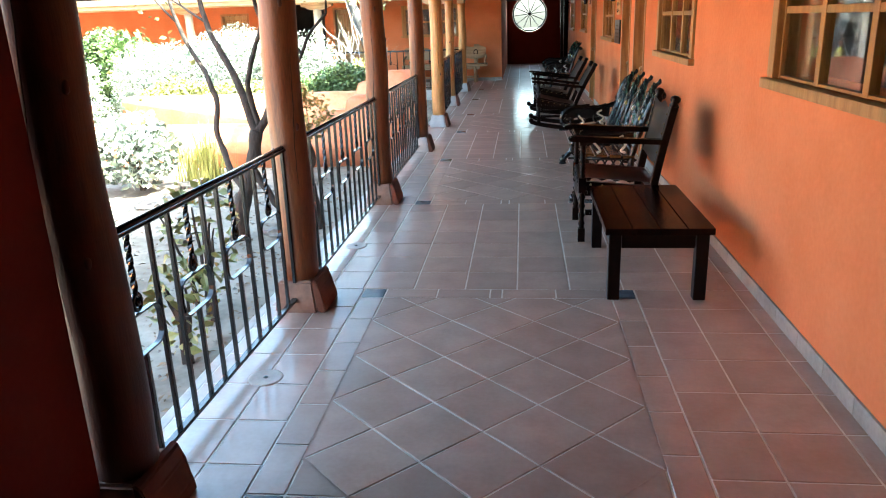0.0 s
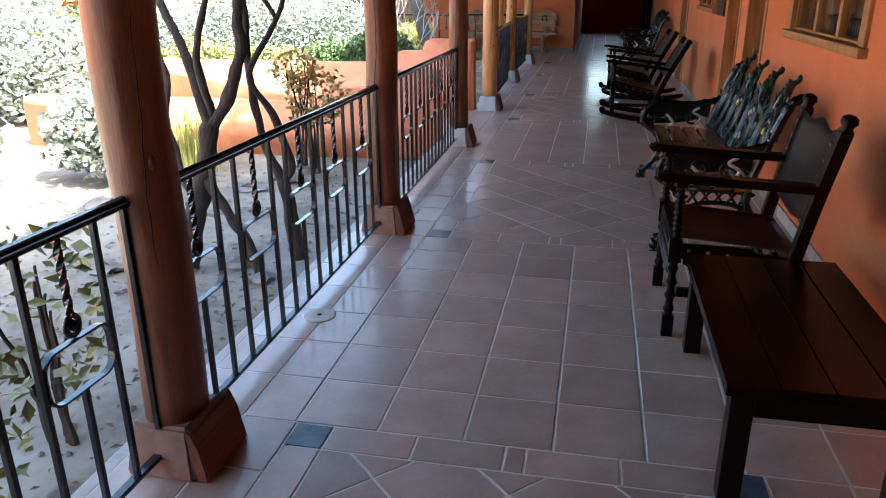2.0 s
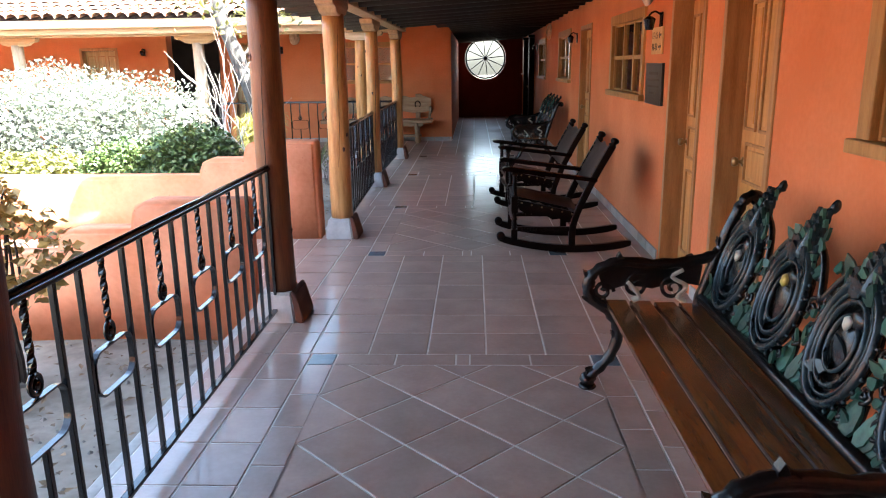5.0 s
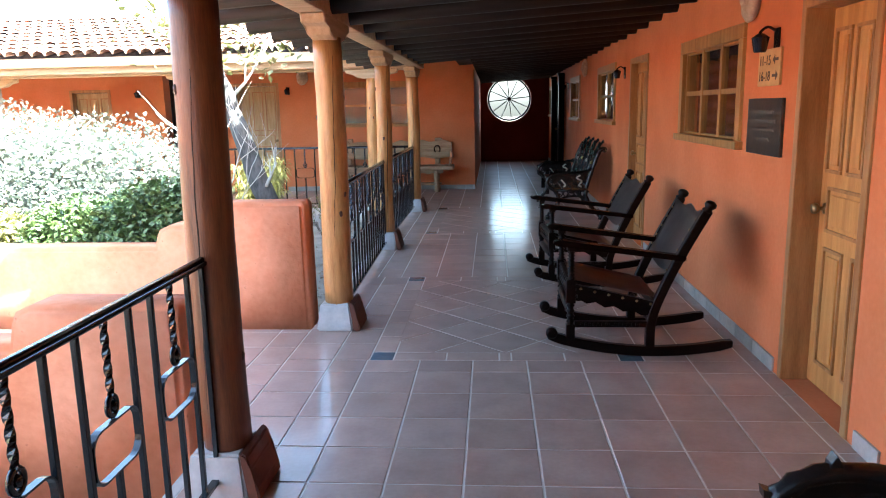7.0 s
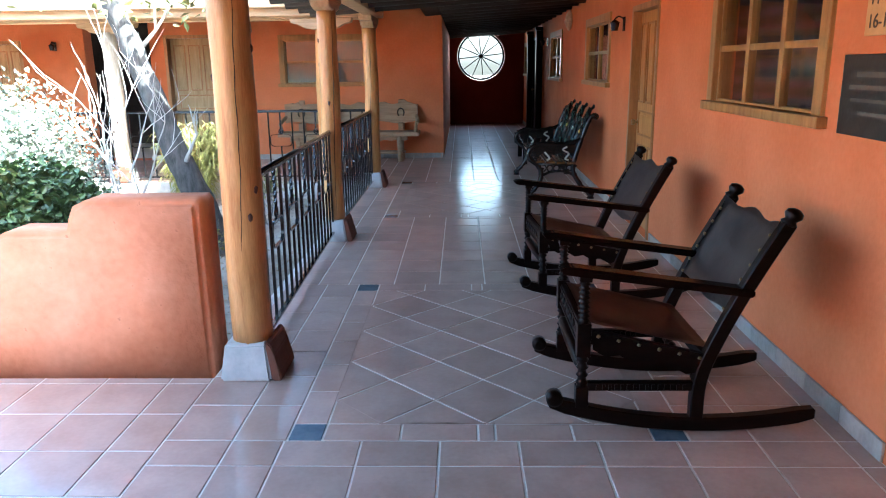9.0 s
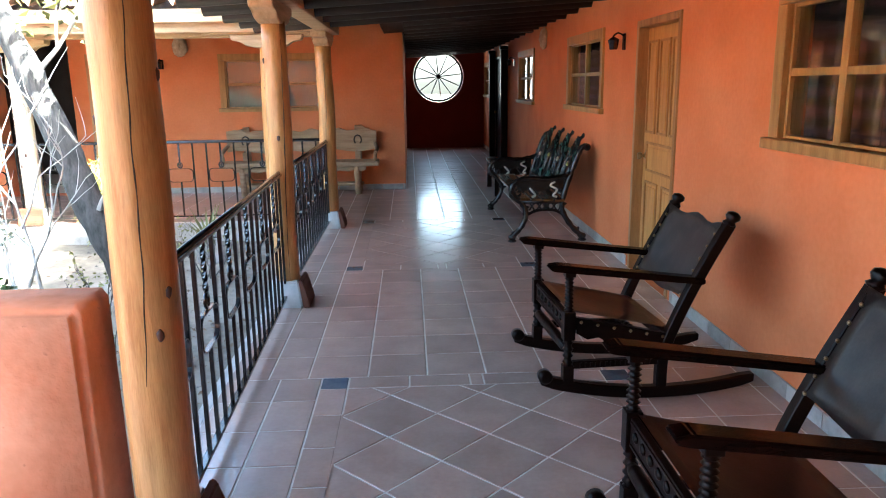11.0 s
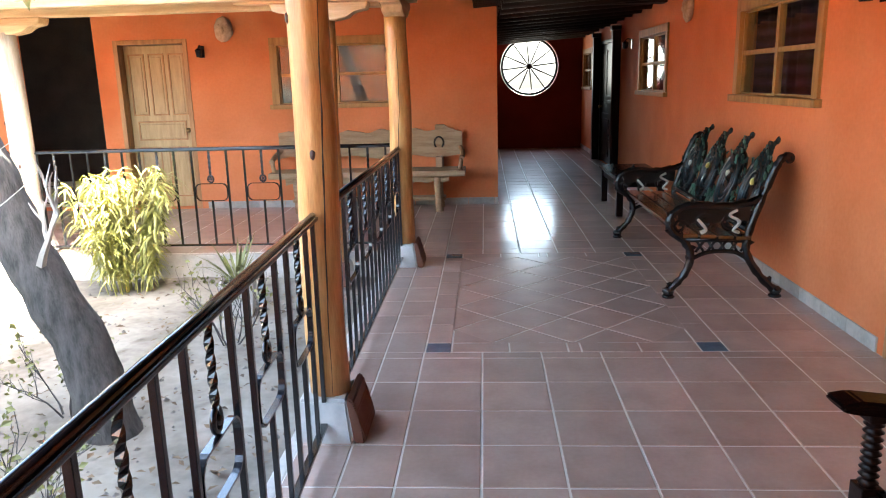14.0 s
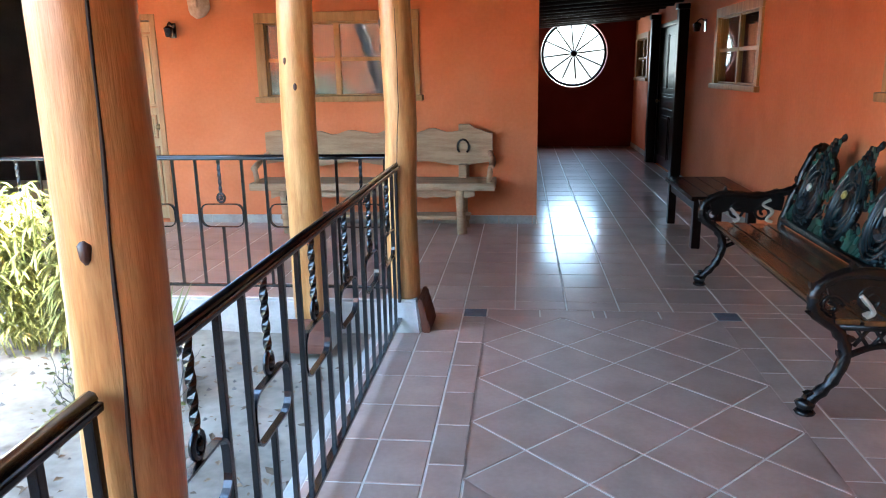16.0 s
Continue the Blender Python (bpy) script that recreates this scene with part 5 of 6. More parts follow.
def twigs(bm, start, direction, length, r, rng, depth=3):
    d = Vector(direction).normalized()
    p = Vector(start)
    pts = [p.copy()]
    for i in range(4):
        d = (d + Vector((rng.uniform(-0.25, 0.25), rng.uniform(-0.25, 0.25), rng.uniform(-0.05, 0.22)))).normalized()
        p = p + d * length / 4
        pts.append(p.copy())
    tube(bm, pts, [r * (1 - 0.16 * i) for i in range(5)], 5)
    tips = [pts[-1]]
    if depth:
        for i in (2, 3, 4):
            dd = (d + Vector((rng.uniform(-0.9, 0.9), rng.uniform(-0.9, 0.9), rng.uniform(-0.1, 0.7)))).normalized()
            tips += twigs(bm, pts[i], dd, length * 0.62, r * 0.55, rng, depth - 1)
    return tips


def leaves(bm, centre, spread, count, size, rng, long=1.7):
    for _ in range(count):
        p = Vector(centre) + Vector((rng.gauss(0, 1) * spread[0], rng.gauss(0, 1) * spread[1], rng.gauss(0, 1) * spread[2]))
        leaf_at(bm, p, size * rng.uniform(0.6, 1.3), rng, long)


def leaf_at(bm, p, s, rng, long=1.7):
    q = Euler((rng.uniform(-1.2, 1.2), rng.uniform(-1.2, 1.2), rng.uniform(0, 6.28))).to_matrix()
    a, b, c, d = (bm.verts.new(p + q @ Vector(v)) for v in ((0, -s * long / 2, 0), (s / 2, 0, s * 0.14), (0, s * long / 2, 0), (-s / 2, 0, s * 0.14)))
    bm.faces.new((a, b, c)), bm.faces.new((a, c, d))


def bush(label, lobes, count, size, mat, seed, long=1.7, core=True):
    """A shrub of many leaves over lobes (x, y, z, rx, ry, rz)."""
    b = thing("shrub", label, "shrub", pose(lobes[0][0], lobes[0][1], GROUND))
    base = Vector((lobes[0][0], lobes[0][1], GROUND))
    rng = random.Random(seed)
    bm = bmesh.new()
    total = sum(l[3] * l[5] for l in lobes)
    for x, y, z, rx, ry, rz in lobes:
        for _ in range(int(count * rx * rz / total)):
            v = Vector((rng.gauss(0, 1), rng.gauss(0, 1), rng.gauss(0, 1))).normalized()
            k = rng.uniform(0.72, 1.04) * (1 + 0.22 * noise.noise(v * 2.3 + Vector((seed, x, y))))
            p = Vector((x + v.x * rx * k, y + v.y * ry * k, z + v.z * rz * k))
            if p.z > GROUND + 0.02:
                leaf_at(bm, p - base, size * rng.uniform(0.6, 1.35), rng, long)
    part("foliage", bm, mat, b)
    for x, y, z, rx, ry, rz in lobes:
        for k in range(5):
            bm = bmesh.new()
            e = Vector((x + rng.uniform(-0.6, 0.6) * rx, y + rng.uniform(-0.6, 0.6) * ry, z + rng.uniform(0.1, 0.6) * rz)) - base
            limb(bm, [Vector((e.x * 0.3 + (x - base.x) * 0.7, e.y * 0.3 + (y - base.y) * 0.7, -0.02)), e * 0.5 + Vector(((x - base.x) * 0.4, (y - base.y) * 0.4, 0)), e], 0.018, 0.006, 5)
            part("stem", bm, BARK, b)
    if core:
        bm = bmesh.new()
        for x, y, z, rx, ry, rz in lobes:
            for _ in range(int(count * 0.25 * rx * rz / total)):
                v = Vector((rng.uniform(-1, 1), rng.uniform(-1, 1), rng.uniform(-1, 1)))
                p = Vector((x + v.x * rx * 0.68, y + v.y * ry * 0.68, z + v.z * rz * 0.68))
                if p.z > GROUND:
                    leaf_at(bm, p - base, size * 2.2, rng, 1.2)
        part("inner_foliage", bm, mat, b)
    return b


# bare multi-stemmed trees by the railing
t1 = thing("bare_tree", "thin dark forked tree with bare twisting stems", "tree", pose(-2.23, 6.42, GROUND), "bare trees")
o = Vector((-2.23, 6.42, GROUND))
rng = random.Random(11)
bm = bmesh.new()
limb(bm, [Vector(p) - o for p in ((-2.22, 6.42, -0.26), (-2.25, 6.41, 0.05), (-2.28, 6.40, 0.34))], 0.058, 0.042, 10)
part("trunk", bm, BARK, t1)
bm = bmesh.new()
limb(bm, [Vector(p) - o for p in ((-2.28, 6.40, 0.32), (-2.41, 6.42, 0.61), (-2.48, 6.45, 1.07), (-2.47, 6.45, 1.52), (-2.41, 6.5, 1.9), (-2.46, 6.55, 2.6))], 0.034, 0.017)
part("limb", bm, BARK, t1)
bm = bmesh.new()
limb(bm, [Vector(p) - o for p in ((-2.28, 6.40, 0.32), (-2.20, 6.38, 0.46), (-2.33, 6.36, 0.84), (-2.43, 6.36, 1.05), (-2.23, 6.38, 1.39), (-2.15, 6.4, 1.55), (-1.98, 6.4, 1.73))], 0.030, 0.012)
part("limb", bm, BARK, t1)
bm = bmesh.new()
limb(bm, [Vector(p) - o for p in ((-2.23, 6.38, 1.39), (-2.33, 6.4, 1.55), (-2.42, 6.42, 1.70), (-2.6, 6.5, 1.95))], 0.017, 0.007)
part("limb", bm, BARK, t1)
for st, dr in (((-2.46, 6.55, 2.5), (-0.4, 0.1, 1)), ((-2.42, 6.5, 1.9), (-0.8, 0.2, 0.6)), ((-1.98, 6.4, 1.73), (0.1, 0.1, 1)), ((-2.6, 6.5, 1.95), (-0.5, 0.2, 1))):
    bm = bmesh.new()
    twigs(bm, Vector(st) - o, dr, 0.6, 0.011, rng, 2)
    part("twig_spray", bm, BARK, t1)


t2 = thing("bare_tree", "dark multi-stemmed tree with bare spreading branches", "tree", pose(-2.88, 6.13, GROUND), "bare trees")
o = Vector((-2.88, 6.13, GROUND))
bm = bmesh.new()
limb(bm, [Vector(p) - o for p in ((-2.92, 6.13, -0.27), (-2.86, 6.13, 0.0), (-2.71, 6.13, 0.44), (-2.62, 6.13, 0.75))], 0.088, 0.056, 12)
part("trunk", bm, BARK, t2)
bm = bmesh.new()
limb(bm, [Vector(p) - o for p in ((-2.62, 6.13, 0.72), (-2.71, 6.15, 0.99), (-2.80, 6.2, 1.25), (-3.05, 6.3, 1.7), (-3.2, 6.4, 2.4))], 0.042, 0.018)
part("limb", bm, BARK, t2)
bm = bmesh.new()
limb(bm, [Vector(p) - o for p in ((-2.62, 6.13, 0.72), (-2.46, 6.13, 0.99), (-2.36, 6.12, 1.25), (-2.36, 6.12, 1.53), (-2.33, 6.1, 1.78), (-2.45, 6.1, 2.0), (-2.6, 6.1, 2.6))], 0.044, 0.020)
part("limb", bm, BARK, t2)
bm = bmesh.new()
limb(bm, [Vector(p) - o for p in ((-2.60, 6.13, 0.80), (-2.65, 6.10, 1.14), (-2.60, 6.05, 1.3), (-2.46, 6.0, 1.61), (-2.46, 5.95, 1.85), (-2.6, 5.9, 2.5))], 0.030, 0.014)
part("limb", bm, BARK, t2)
bm = bmesh.new()
limb(bm, [Vector(p) - o for p in ((-2.72, 6.13, 0.42), (-2.66, 6.12, 0.34), (-2.55, 6.1, 0.16), (-2.42, 6.08, -0.02), (-2.36, 6.06, -0.26))], 0.040, 0.034)
part("limb", bm, BARK, t2)
bm = bmesh.new()
limb(bm, [Vector(p) - o for p in ((-2.80, 6.2, 0.1), (-3.1, 6.4, 0.6), (-3.15, 6.5, 1.1), (-3.5, 6.7, 1.7), (-3.7, 6.8, 2.5))], 0.034, 0.014)
part("limb", bm, BARK, t2)
for st, dr in (((-3.2, 6.4, 2.3), (-0.5, 0.2, 1)), ((-3.05, 6.3, 1.7), (-0.9, 0.3, 0.5)), ((-2.45, 6.1, 2.0), (0.2, -0.5, 1)), ((-2.6, 6.1, 2.5), (-0.3, 0, 1)), ((-2.46, 5.95, 1.85), (0.0, -0.7, 0.7)), ((-2.6, 5.9, 2.4), (-0.6, -0.5, 0.8)), ((-3.5, 6.7, 1.7), (-0.8, 0.1, 0.6)), ((-3.7, 6.8, 2.4), (-0.6, 0.2, 1))):
    bm = bmesh.new()
    twigs(bm, Vector(st) - o, dr, 0.75, 0.013, rng, 2)
    part("twig_spray", bm, BARK, t2)

bm = bmesh.new()
for c in ((-3.6, 6.6, 2.2), (-3.9, 6.9, 1.5), (-3.3, 6.2, 2.5), (-3.0, 5.6, 2.4)):
    leaves(bm, Vector(c) - o, (0.25, 0.25, 0.2), 26, 0.045, rng)
part("sparse_leaves", bm, LEAF_OLIVE, t2)

# leaning grey trunk and bleached shrub near the far wing
t3 = thing("leaning_tree", "leaning rough grey trunk with a thin leafy top", "tree", pose(-2.95, 15.06, GROUND))
o = Vector((-2.95, 15.06, GROUND))
bm = bmesh.new()
path = smooth_path([(0, 0, -0.1), (-0.10, 0, 0.35), (-0.30, -0.02, 0.95), (-0.52, -0.03, 1.6), (-0.78, -0.04, 2.4), (-1.1, 0, 3.3)], 7)
tube(bm, [p + Vector((noise.noise(p * 5), noise.noise(p * 5 + Vector((4, 0, 0))), 0)) * 0.03 for p in path], [0.15 - 0.075 * i / (len(path) - 1) + 0.014 * noise.noise(Vector((i * 0.9, 0, 0))) for i in range(len(path))], 14)
part("trunk", bm, BARK_GREY, t3)
bm = bmesh.new()
for st, dr, ln in (((-0.6, 0, 1.9), (0.7, -0.3, 0.7), 0.6), ((-0.75, 0, 2.3), (-0.6, -0.4, 0.8), 0.8), ((-0.9, 0, 2.8), (0.6, 0.3, 0.9), 0.9), ((-1.1, 0, 3.2), (-0.4, 0, 1), 0.9), ((-0.2, -0.1, 0.9), (0.5, -0.5, 0.6), 0.3)):
    bm = bmesh.new()
    twigs(bm, st, dr, ln, 0.024, rng, 2)
    part("limb", bm, TWIG, t3)
bm = bmesh.new()
for c in ((-0.3, -0.2, 2.45), (-1.2, -0.2, 2.8), (-0.5, 0.2, 3.3), (-1.4, 0, 3.8)):
    leaves(bm, c, (0.3, 0.3, 0.18), 130, 0.06, rng)
part("leaves", bm, LEAF_OLIVE, t3)

t4 = thing("bleached_shrub", "bare bleached branches of a dry shrub", "shrub", pose(-3.35, 14.2, GROUND))
bm = bmesh.new()
for st, dr, ln, r in (((0, 0, 0), (-0.28, 0, 1), 1.2, 0.015), ((0.02, 0, 0.1), (0.05, 0.1, 1), 1.3, 0.016), ((0, 0, 0.5), (0.3, -0.1, 0.9), 0.8, 0.012), ((-0.05, 0.02, 0.3), (-0.5, 0.0, 0.8), 0.9, 0.012), ((0.0, 0, 0.9), (0.35, 0, 0.9), 0.7, 0.010)):
    bm = bmesh.new()
    twigs(bm, st, dr, ln, r, rng, 2)
    part("branch", bm, TWIG, t4)

# hedges and shrubs behind the garden wall
bush("clipped silver-grey hedge in strong sun", [(-4.9, 14.5, 0.55, 1.1, 0.9, 0.95), (-6.2, 14.9, 0.65, 1.3, 1.0, 1.0), (-7.6, 14.6, 0.5, 1.2, 1.0, 0.9)], 42000, 0.030, LEAF_GREY, 3)
bush("round dark green shrub behind the garden wall", [(-3.45, 12.75, 0.35, 0.62, 0.55, 0.62), (-4.25, 12.9, 0.25, 0.6, 0.5, 0.55)], 20000, 0.032, LEAF, 5)
bush("low olive green shrubs in the bed", [(-5.3, 12.9, 0.2, 0.8, 0.6, 0.5), (-6.6, 13.0, 0.25, 0.9, 0.6, 0.5)], 15000, 0.038, LEAF_OLIVE, 7)
bush("leafy sapling beside the garden path wall", [(-2.95, 8.75, 0.58, 0.32, 0.25, 0.28), (-3.15, 8.8, 0.80, 0.24, 0.2, 0.2)], 640, 0.042, LEAF_AUTUMN, 9, core=False)
bush("thin leafy plant beside the railing", [(-2.35, 4.15, 0.35, 0.28, 0.30, 0.40), (-2.2, 3.5, 0.15, 0.22, 0.25, 0.3)], 300, 0.045, LEAF_OLIVE, 12, core=False)
bush("pale dry shrub in the sunny bed", [(-5.0, 8.2, 0.25, 0.55, 0.5, 0.45), (-6.2, 7.4, 0.3, 0.6, 0.6, 0.5)], 2600, 0.055, LEAF_GREY, 14)
bush("sunlit shrubs across the courtyard", [(-8.5, 9.0, 0.4, 1.0, 1.0, 0.7), (-9.5, 6.0, 0.5, 1.2, 1.2, 0.8), (-8.0, 11.0, 0.5, 1.0, 0.9, 0.8), (-10.0, 12.5, 0.7, 1.4, 1.2, 1.0)], 30000, 0.048, LEAF_GREY, 15)
bush("green shrubs against the far wing", [(-9.5, 15.8, 0.7, 1.3, 0.9, 1.0), (-12.0, 15.5, 0.6, 1.4, 1.0, 0.9)], 8000, 0.075, LEAF, 16)


def reeds(label, x, y, n, h, spread, seed, mat=REED):
    r = thing("reed_clump", label, "plant", pose(x, y, GROUND), "reed clumps")
    rng = random.Random(seed)
    bm = bmesh.new()
    for _ in range(n):
        a, l = rng.uniform(0, 6.28), h * rng.uniform(0.5, 1.05)
        bx, by = rng.gauss(0, spread * 0.35), rng.gauss(0, spread * 0.35)
        bend = rng.uniform(0.15, 0.6) * l * 0.6
        w = rng.uniform(0.006, 0.012)
        sx, sy = -math.sin(a) * w, math.cos(a) * w
        prev = None
        for k in range(5):
            t = k / 4
            c = Vector((bx + math.cos(a) * bend * t * t, by + math.sin(a) * bend * t * t, l * t - 0.25 * bend * t ** 3))
            q = 1 - 0.85 * t
            cur = (bm.verts.new(c + Vector((sx * q, sy * q, 0))), bm.verts.new(c - Vector((sx * q, sy * q, 0))))
            if prev:
                bm.faces.new((prev[0], prev[1], cur[1], cur[0]))
            prev = cur
    part("foliage", bm, mat, r)


reeds("yellow-green grass clump in the garden bed", -4.3, 8.6, 220, 0.75, 0.4, 4)
reeds("spiky palm-like clump among the hedges", -6.4, 16.2, 120, 1.9, 0.7, 8, LEAF_GREY)

def blade(bm, p, way, length, width, droop):
    """A lance leaf from p, folded along its middle and drooping."""
    d = Vector(way).normalized()
    side = d.cross(Vector((0, 0, 1))).normalized() * width / 2
    prev = None
    for k, q in enumerate((0.35, 1.0, 0.75, 0.06)):
        t = k / 3
        c = Vector(p) + d * length * t - Vector((0, 0, droop * length * t * t))
        cur = (bm.verts.new(c + side * q), bm.verts.new(c - Vector((0, 0, 0.15 * width * q))), bm.verts.new(c - side * q))
        if prev:
            bm.faces.new((prev[0], prev[1], cur[1], cur[0])), bm.faces.new((prev[1], prev[2], cur[2], cur[1]))
        prev = cur


def bamboo(label, x, y, stems, h, spread, seed):
    b = thing("bamboo_clump", label, "plant", pose(x, y, GROUND))
    rng = random.Random(seed)
    fol = bmesh.new()
    for k in range(stems):
        a, r = rng.uniform(0, 6.28), spread * math.sqrt(rng.random())
        foot = Vector((0.45 * r * math.cos(a), 0.45 * r * math.sin(a), -0.02))
        top = Vector((r * math.cos(a), r * math.sin(a), h * rng.uniform(0.55, 1.0)))
        mid = (foot + top) / 2 + Vector((0, 0, 0.08))
        path = smooth_path([foot, mid, top], 4)
        bm = bmesh.new()
        tube(bm, path, 0.005, 5)
        part("cane", bm, REED, b)
        for q in path[2:]:
            for _ in range(9):
                t = rng.uniform(0, 6.28)
                blade(fol, q + Vector((rng.gauss(0, 0.03), rng.gauss(0, 0.03), rng.gauss(0, 0.03))), (math.cos(t), math.sin(t), rng.uniform(-0.1, 0.5)), rng.uniform(0.09, 0.17), rng.uniform(0.014, 0.022), rng.uniform(0.4, 1.1))
    part("foliage", fol, REED, b)


bamboo("bushy yellow-green bamboo clump in the sun", -4.12, 17.63, 46, 1.05, 0.42, 2)


def planter(label, x, y, w, h):
    """A square tapered pot with a spiky rosette."""
    p = thing("planter", label, "planter", pose(x, y, GROUND, 0, 0, 12))
    bm = bmesh.new()
    lo = [bm.verts.new((sx * w * 0.42, sy * w * 0.42, -0.02)) for sx, sy in ((-1, -1), (1, -1), (1, 1), (-1, 1))]
    hi = [bm.verts.new((sx * w * 0.5, sy * w * 0.5, h)) for sx, sy in ((-1, -1), (1, -1), (1, 1), (-1, 1))]
    inn = [bm.verts.new((v.co.x * 0.86, v.co.y * 0.86, h)) for v in hi]
    bed = [bm.verts.new((v.co.x * 0.84, v.co.y * 0.84, h - 0.05)) for v in hi]
    bm.faces.new(lo[::-1]), bm.faces.new(bed)
    for a, c in ((lo, hi), (hi, inn), (inn, bed)):
        for k in range(4):
            bm.faces.new((a[k], a[(k + 1) % 4], c[(k + 1) % 4], c[k]))
    part("pot", bm, KERB, p)
    bm = bmesh.new()
    box(bm, (-w * 0.42, -w * 0.42, h - 0.045), (w * 0.42, w * 0.42, h - 0.025))
    part("soil", bm, BARK, p)
    rng = random.Random(5)
    for k in range(26):
        bm = bmesh.new()
        t = k * 2.4
        blade(bm, (0.02 * math.cos(t), 0.02 * math.sin(t), h - 0.03), (math.cos(t), math.sin(t), rng.uniform(0.8, 2.6)), rng.uniform(0.30, 0.52), 0.026, rng.uniform(0.1, 0.5))
        part("spiky_leaf", bm, LEAF_OLIVE, p)


planter("square cement planter with a spiky green plant", -2.93, 17.02, 0.26, 0.25)
def dry_bush(x, y, h, n, seed):
    d = thing("dry_bush", "thin dry twigs of a small garden bush", "shrub", pose(x, y, GROUND), "dry bushes")
    rng = random.Random(seed)
    tips = []
    for k in range(n):
        bm = bmesh.new()
        t = k * 6.28 / n
        tips += twigs(bm, (0.05 * math.cos(t), 0.05 * math.sin(t), -0.02), (0.6 * math.cos(t), 0.6 * math.sin(t), 1), h * rng.uniform(0.8, 1.1), 0.0065, rng, 2)
        part("twig_spray", bm, BARK_GREY, d)
    bm = bmesh.new()
    for p in tips:
        leaves(bm, p, (0.02, 0.02, 0.02), 2, 0.022, rng)
    part("sparse_leaves", bm, LEAF_OLIVE, d)


dry_bush(-2.75, 16.3, 0.36, 7, 17)
dry_bush(-2.78, 13.93, 0.34, 7, 18)
dry_bush(-3.28, 15.23, 0.30, 6, 19)


rng = random.Random(21)
for k in range(22):
    x, y = (rng.uniform(-4.6, -3.1), rng.uniform(7.2, 8.9)) if k < 15 else (rng.uniform(-3.6, -2.3), rng.uniform(4.6, 7.4))
    r = rng.uniform(0.06, 0.17) if k < 15 else rng.uniform(0.04, 0.09)
    bm = bmesh.new()
    blob(bm, (0, 0, r * 0.25), r, k, 0.95, (1.3, 1.0, 0.5), 2)
    for v in bm.verts:
        v.co *= 1 + 0.12 * noise.noise(v.co * 28 + Vector((k, 0, 0)))
    for fc in bm.faces:
        fc.smooth = False
    rk = tagged(part("rock", bm, ROCK), "rough grey rock lying on the earth", "rock", "garden rocks")
    rk.location = (x, y, GROUND - 0.03)
bm = bmesh.new()
for _ in range(1500):
    x, y = rng.uniform(-4.6, -1.9), rng.uniform(1.0, 17.5)
    if 9.4 < y < 12.0:
        continue
    s = rng.uniform(0.006, 0.022)
    p = Vector((x, y, GROUND - 0.02 + 0.05 * noise.noise(Vector((x * 0.9, y * 0.9, 0))) + s * 0.3))
    vs = [bm.verts.new(p + Vector((math.cos(a) * s * rng.uniform(0.7, 1.2), math.sin(a) * s * rng.uniform(0.7, 1.2), -0.3 * s))) for a in (0, 1.26, 2.5, 3.8, 5.0)]
    tp = bm.verts.new(p + Vector((0, 0, s * 0.6)))
    for i in range(5):
        bm.faces.new((vs[i], vs[(i + 1) % 5], tp))
lit = bmesh.new()
for _ in range(2600):
    x, y = -1.9 - abs(rng.gauss(0, 1.2)), rng.uniform(1.0, 17.6)
    if 9.4 < y < 12.0 or x < -5.5:
        continue
    p = Vector((x, y, GROUND + 0.006 + 0.05 * noise.noise(Vector((x * 0.9, y * 0.9, 0)))))
    q = Euler((rng.uniform(-0.4, 0.4), rng.uniform(-0.4, 0.4), rng.uniform(0, 6.28))).to_matrix()
    z = rng.uniform(0.012, 0.035)
    v4 = [lit.verts.new(p + q @ Vector(v)) for v in ((0, -z, 0), (z * 0.5, 0, z * 0.2), (0, z, 0), (-z * 0.5, 0, z * 0.2))]
    lit.faces.new(v4[:3]), lit.faces.new((v4[0], v4[2], v4[3]))
tagged(part("leaf_litter", lit, LITTER), "dry brown fallen leaves on the earth", "leaf litter", "", "stuff")
tagged(part("pebbles", bm, ROCK), "scattered small stones and clods on the earth", "pebbles", "", "stuff")


# ---------------------------------------------------------------- roofs
def roof(name, origin, along, down, width, run, rise, label):
    bm = bmesh.new()
    o, u = Vector(origin), Vector(along)
    d = Vector(down) * run + Vector((0, 0, -rise))
    nrm = u.cross(d).normalized()
    if nrm.z < 0:
        nrm = -nrm
    cols, rows = int(width / 0.21), int(d.length / 0.36)
    rng = random.Random(8)
    for i in range(cols):
        for j in range(rows):
            a = o + u * (i * 0.21) + d * (j / rows)
            b = o + u * (i * 0.21) + d * ((j + 1.12) / rows)
            h = rng.uniform(0, 0.012)
            r0 = [bm.verts.new(a + u * (0.105 - 0.085 * math.cos(t)) + nrm * (0.012 + h + 0.07 * math.sin(t))) for t in (0, 0.785, 1.571, 2.356, 3.1416)]
            r1 = [bm.verts.new(b + u * (0.105 - 0.105 * math.cos(t)) + nrm * (0.03 + h + 0.085 * math.sin(t))) for t in (0, 0.785, 1.571, 2.356, 3.1416)]
            for k in range(4):
                bm.faces.new((r0[k], r0[k + 1], r1[k + 1], r1[k])).smooth = True
    tagged(part(name, bm, ROOF_TILE), label, "roof tiles", "", "stuff")


roof("roof_tiles_far", (-16.0, 21.0, 3.35), (1, 0, 0), (0, -1, 0), 14.2, 3.55, 0.95, "sunlit barrel clay tiles on the far wing")
roof("roof_tiles_west", (1.5, -4.2, 3.55), (0, 1, 0), (-1, 0, 0), 21.8, 4.0, 0.95, "barrel clay tiles over the corridor")


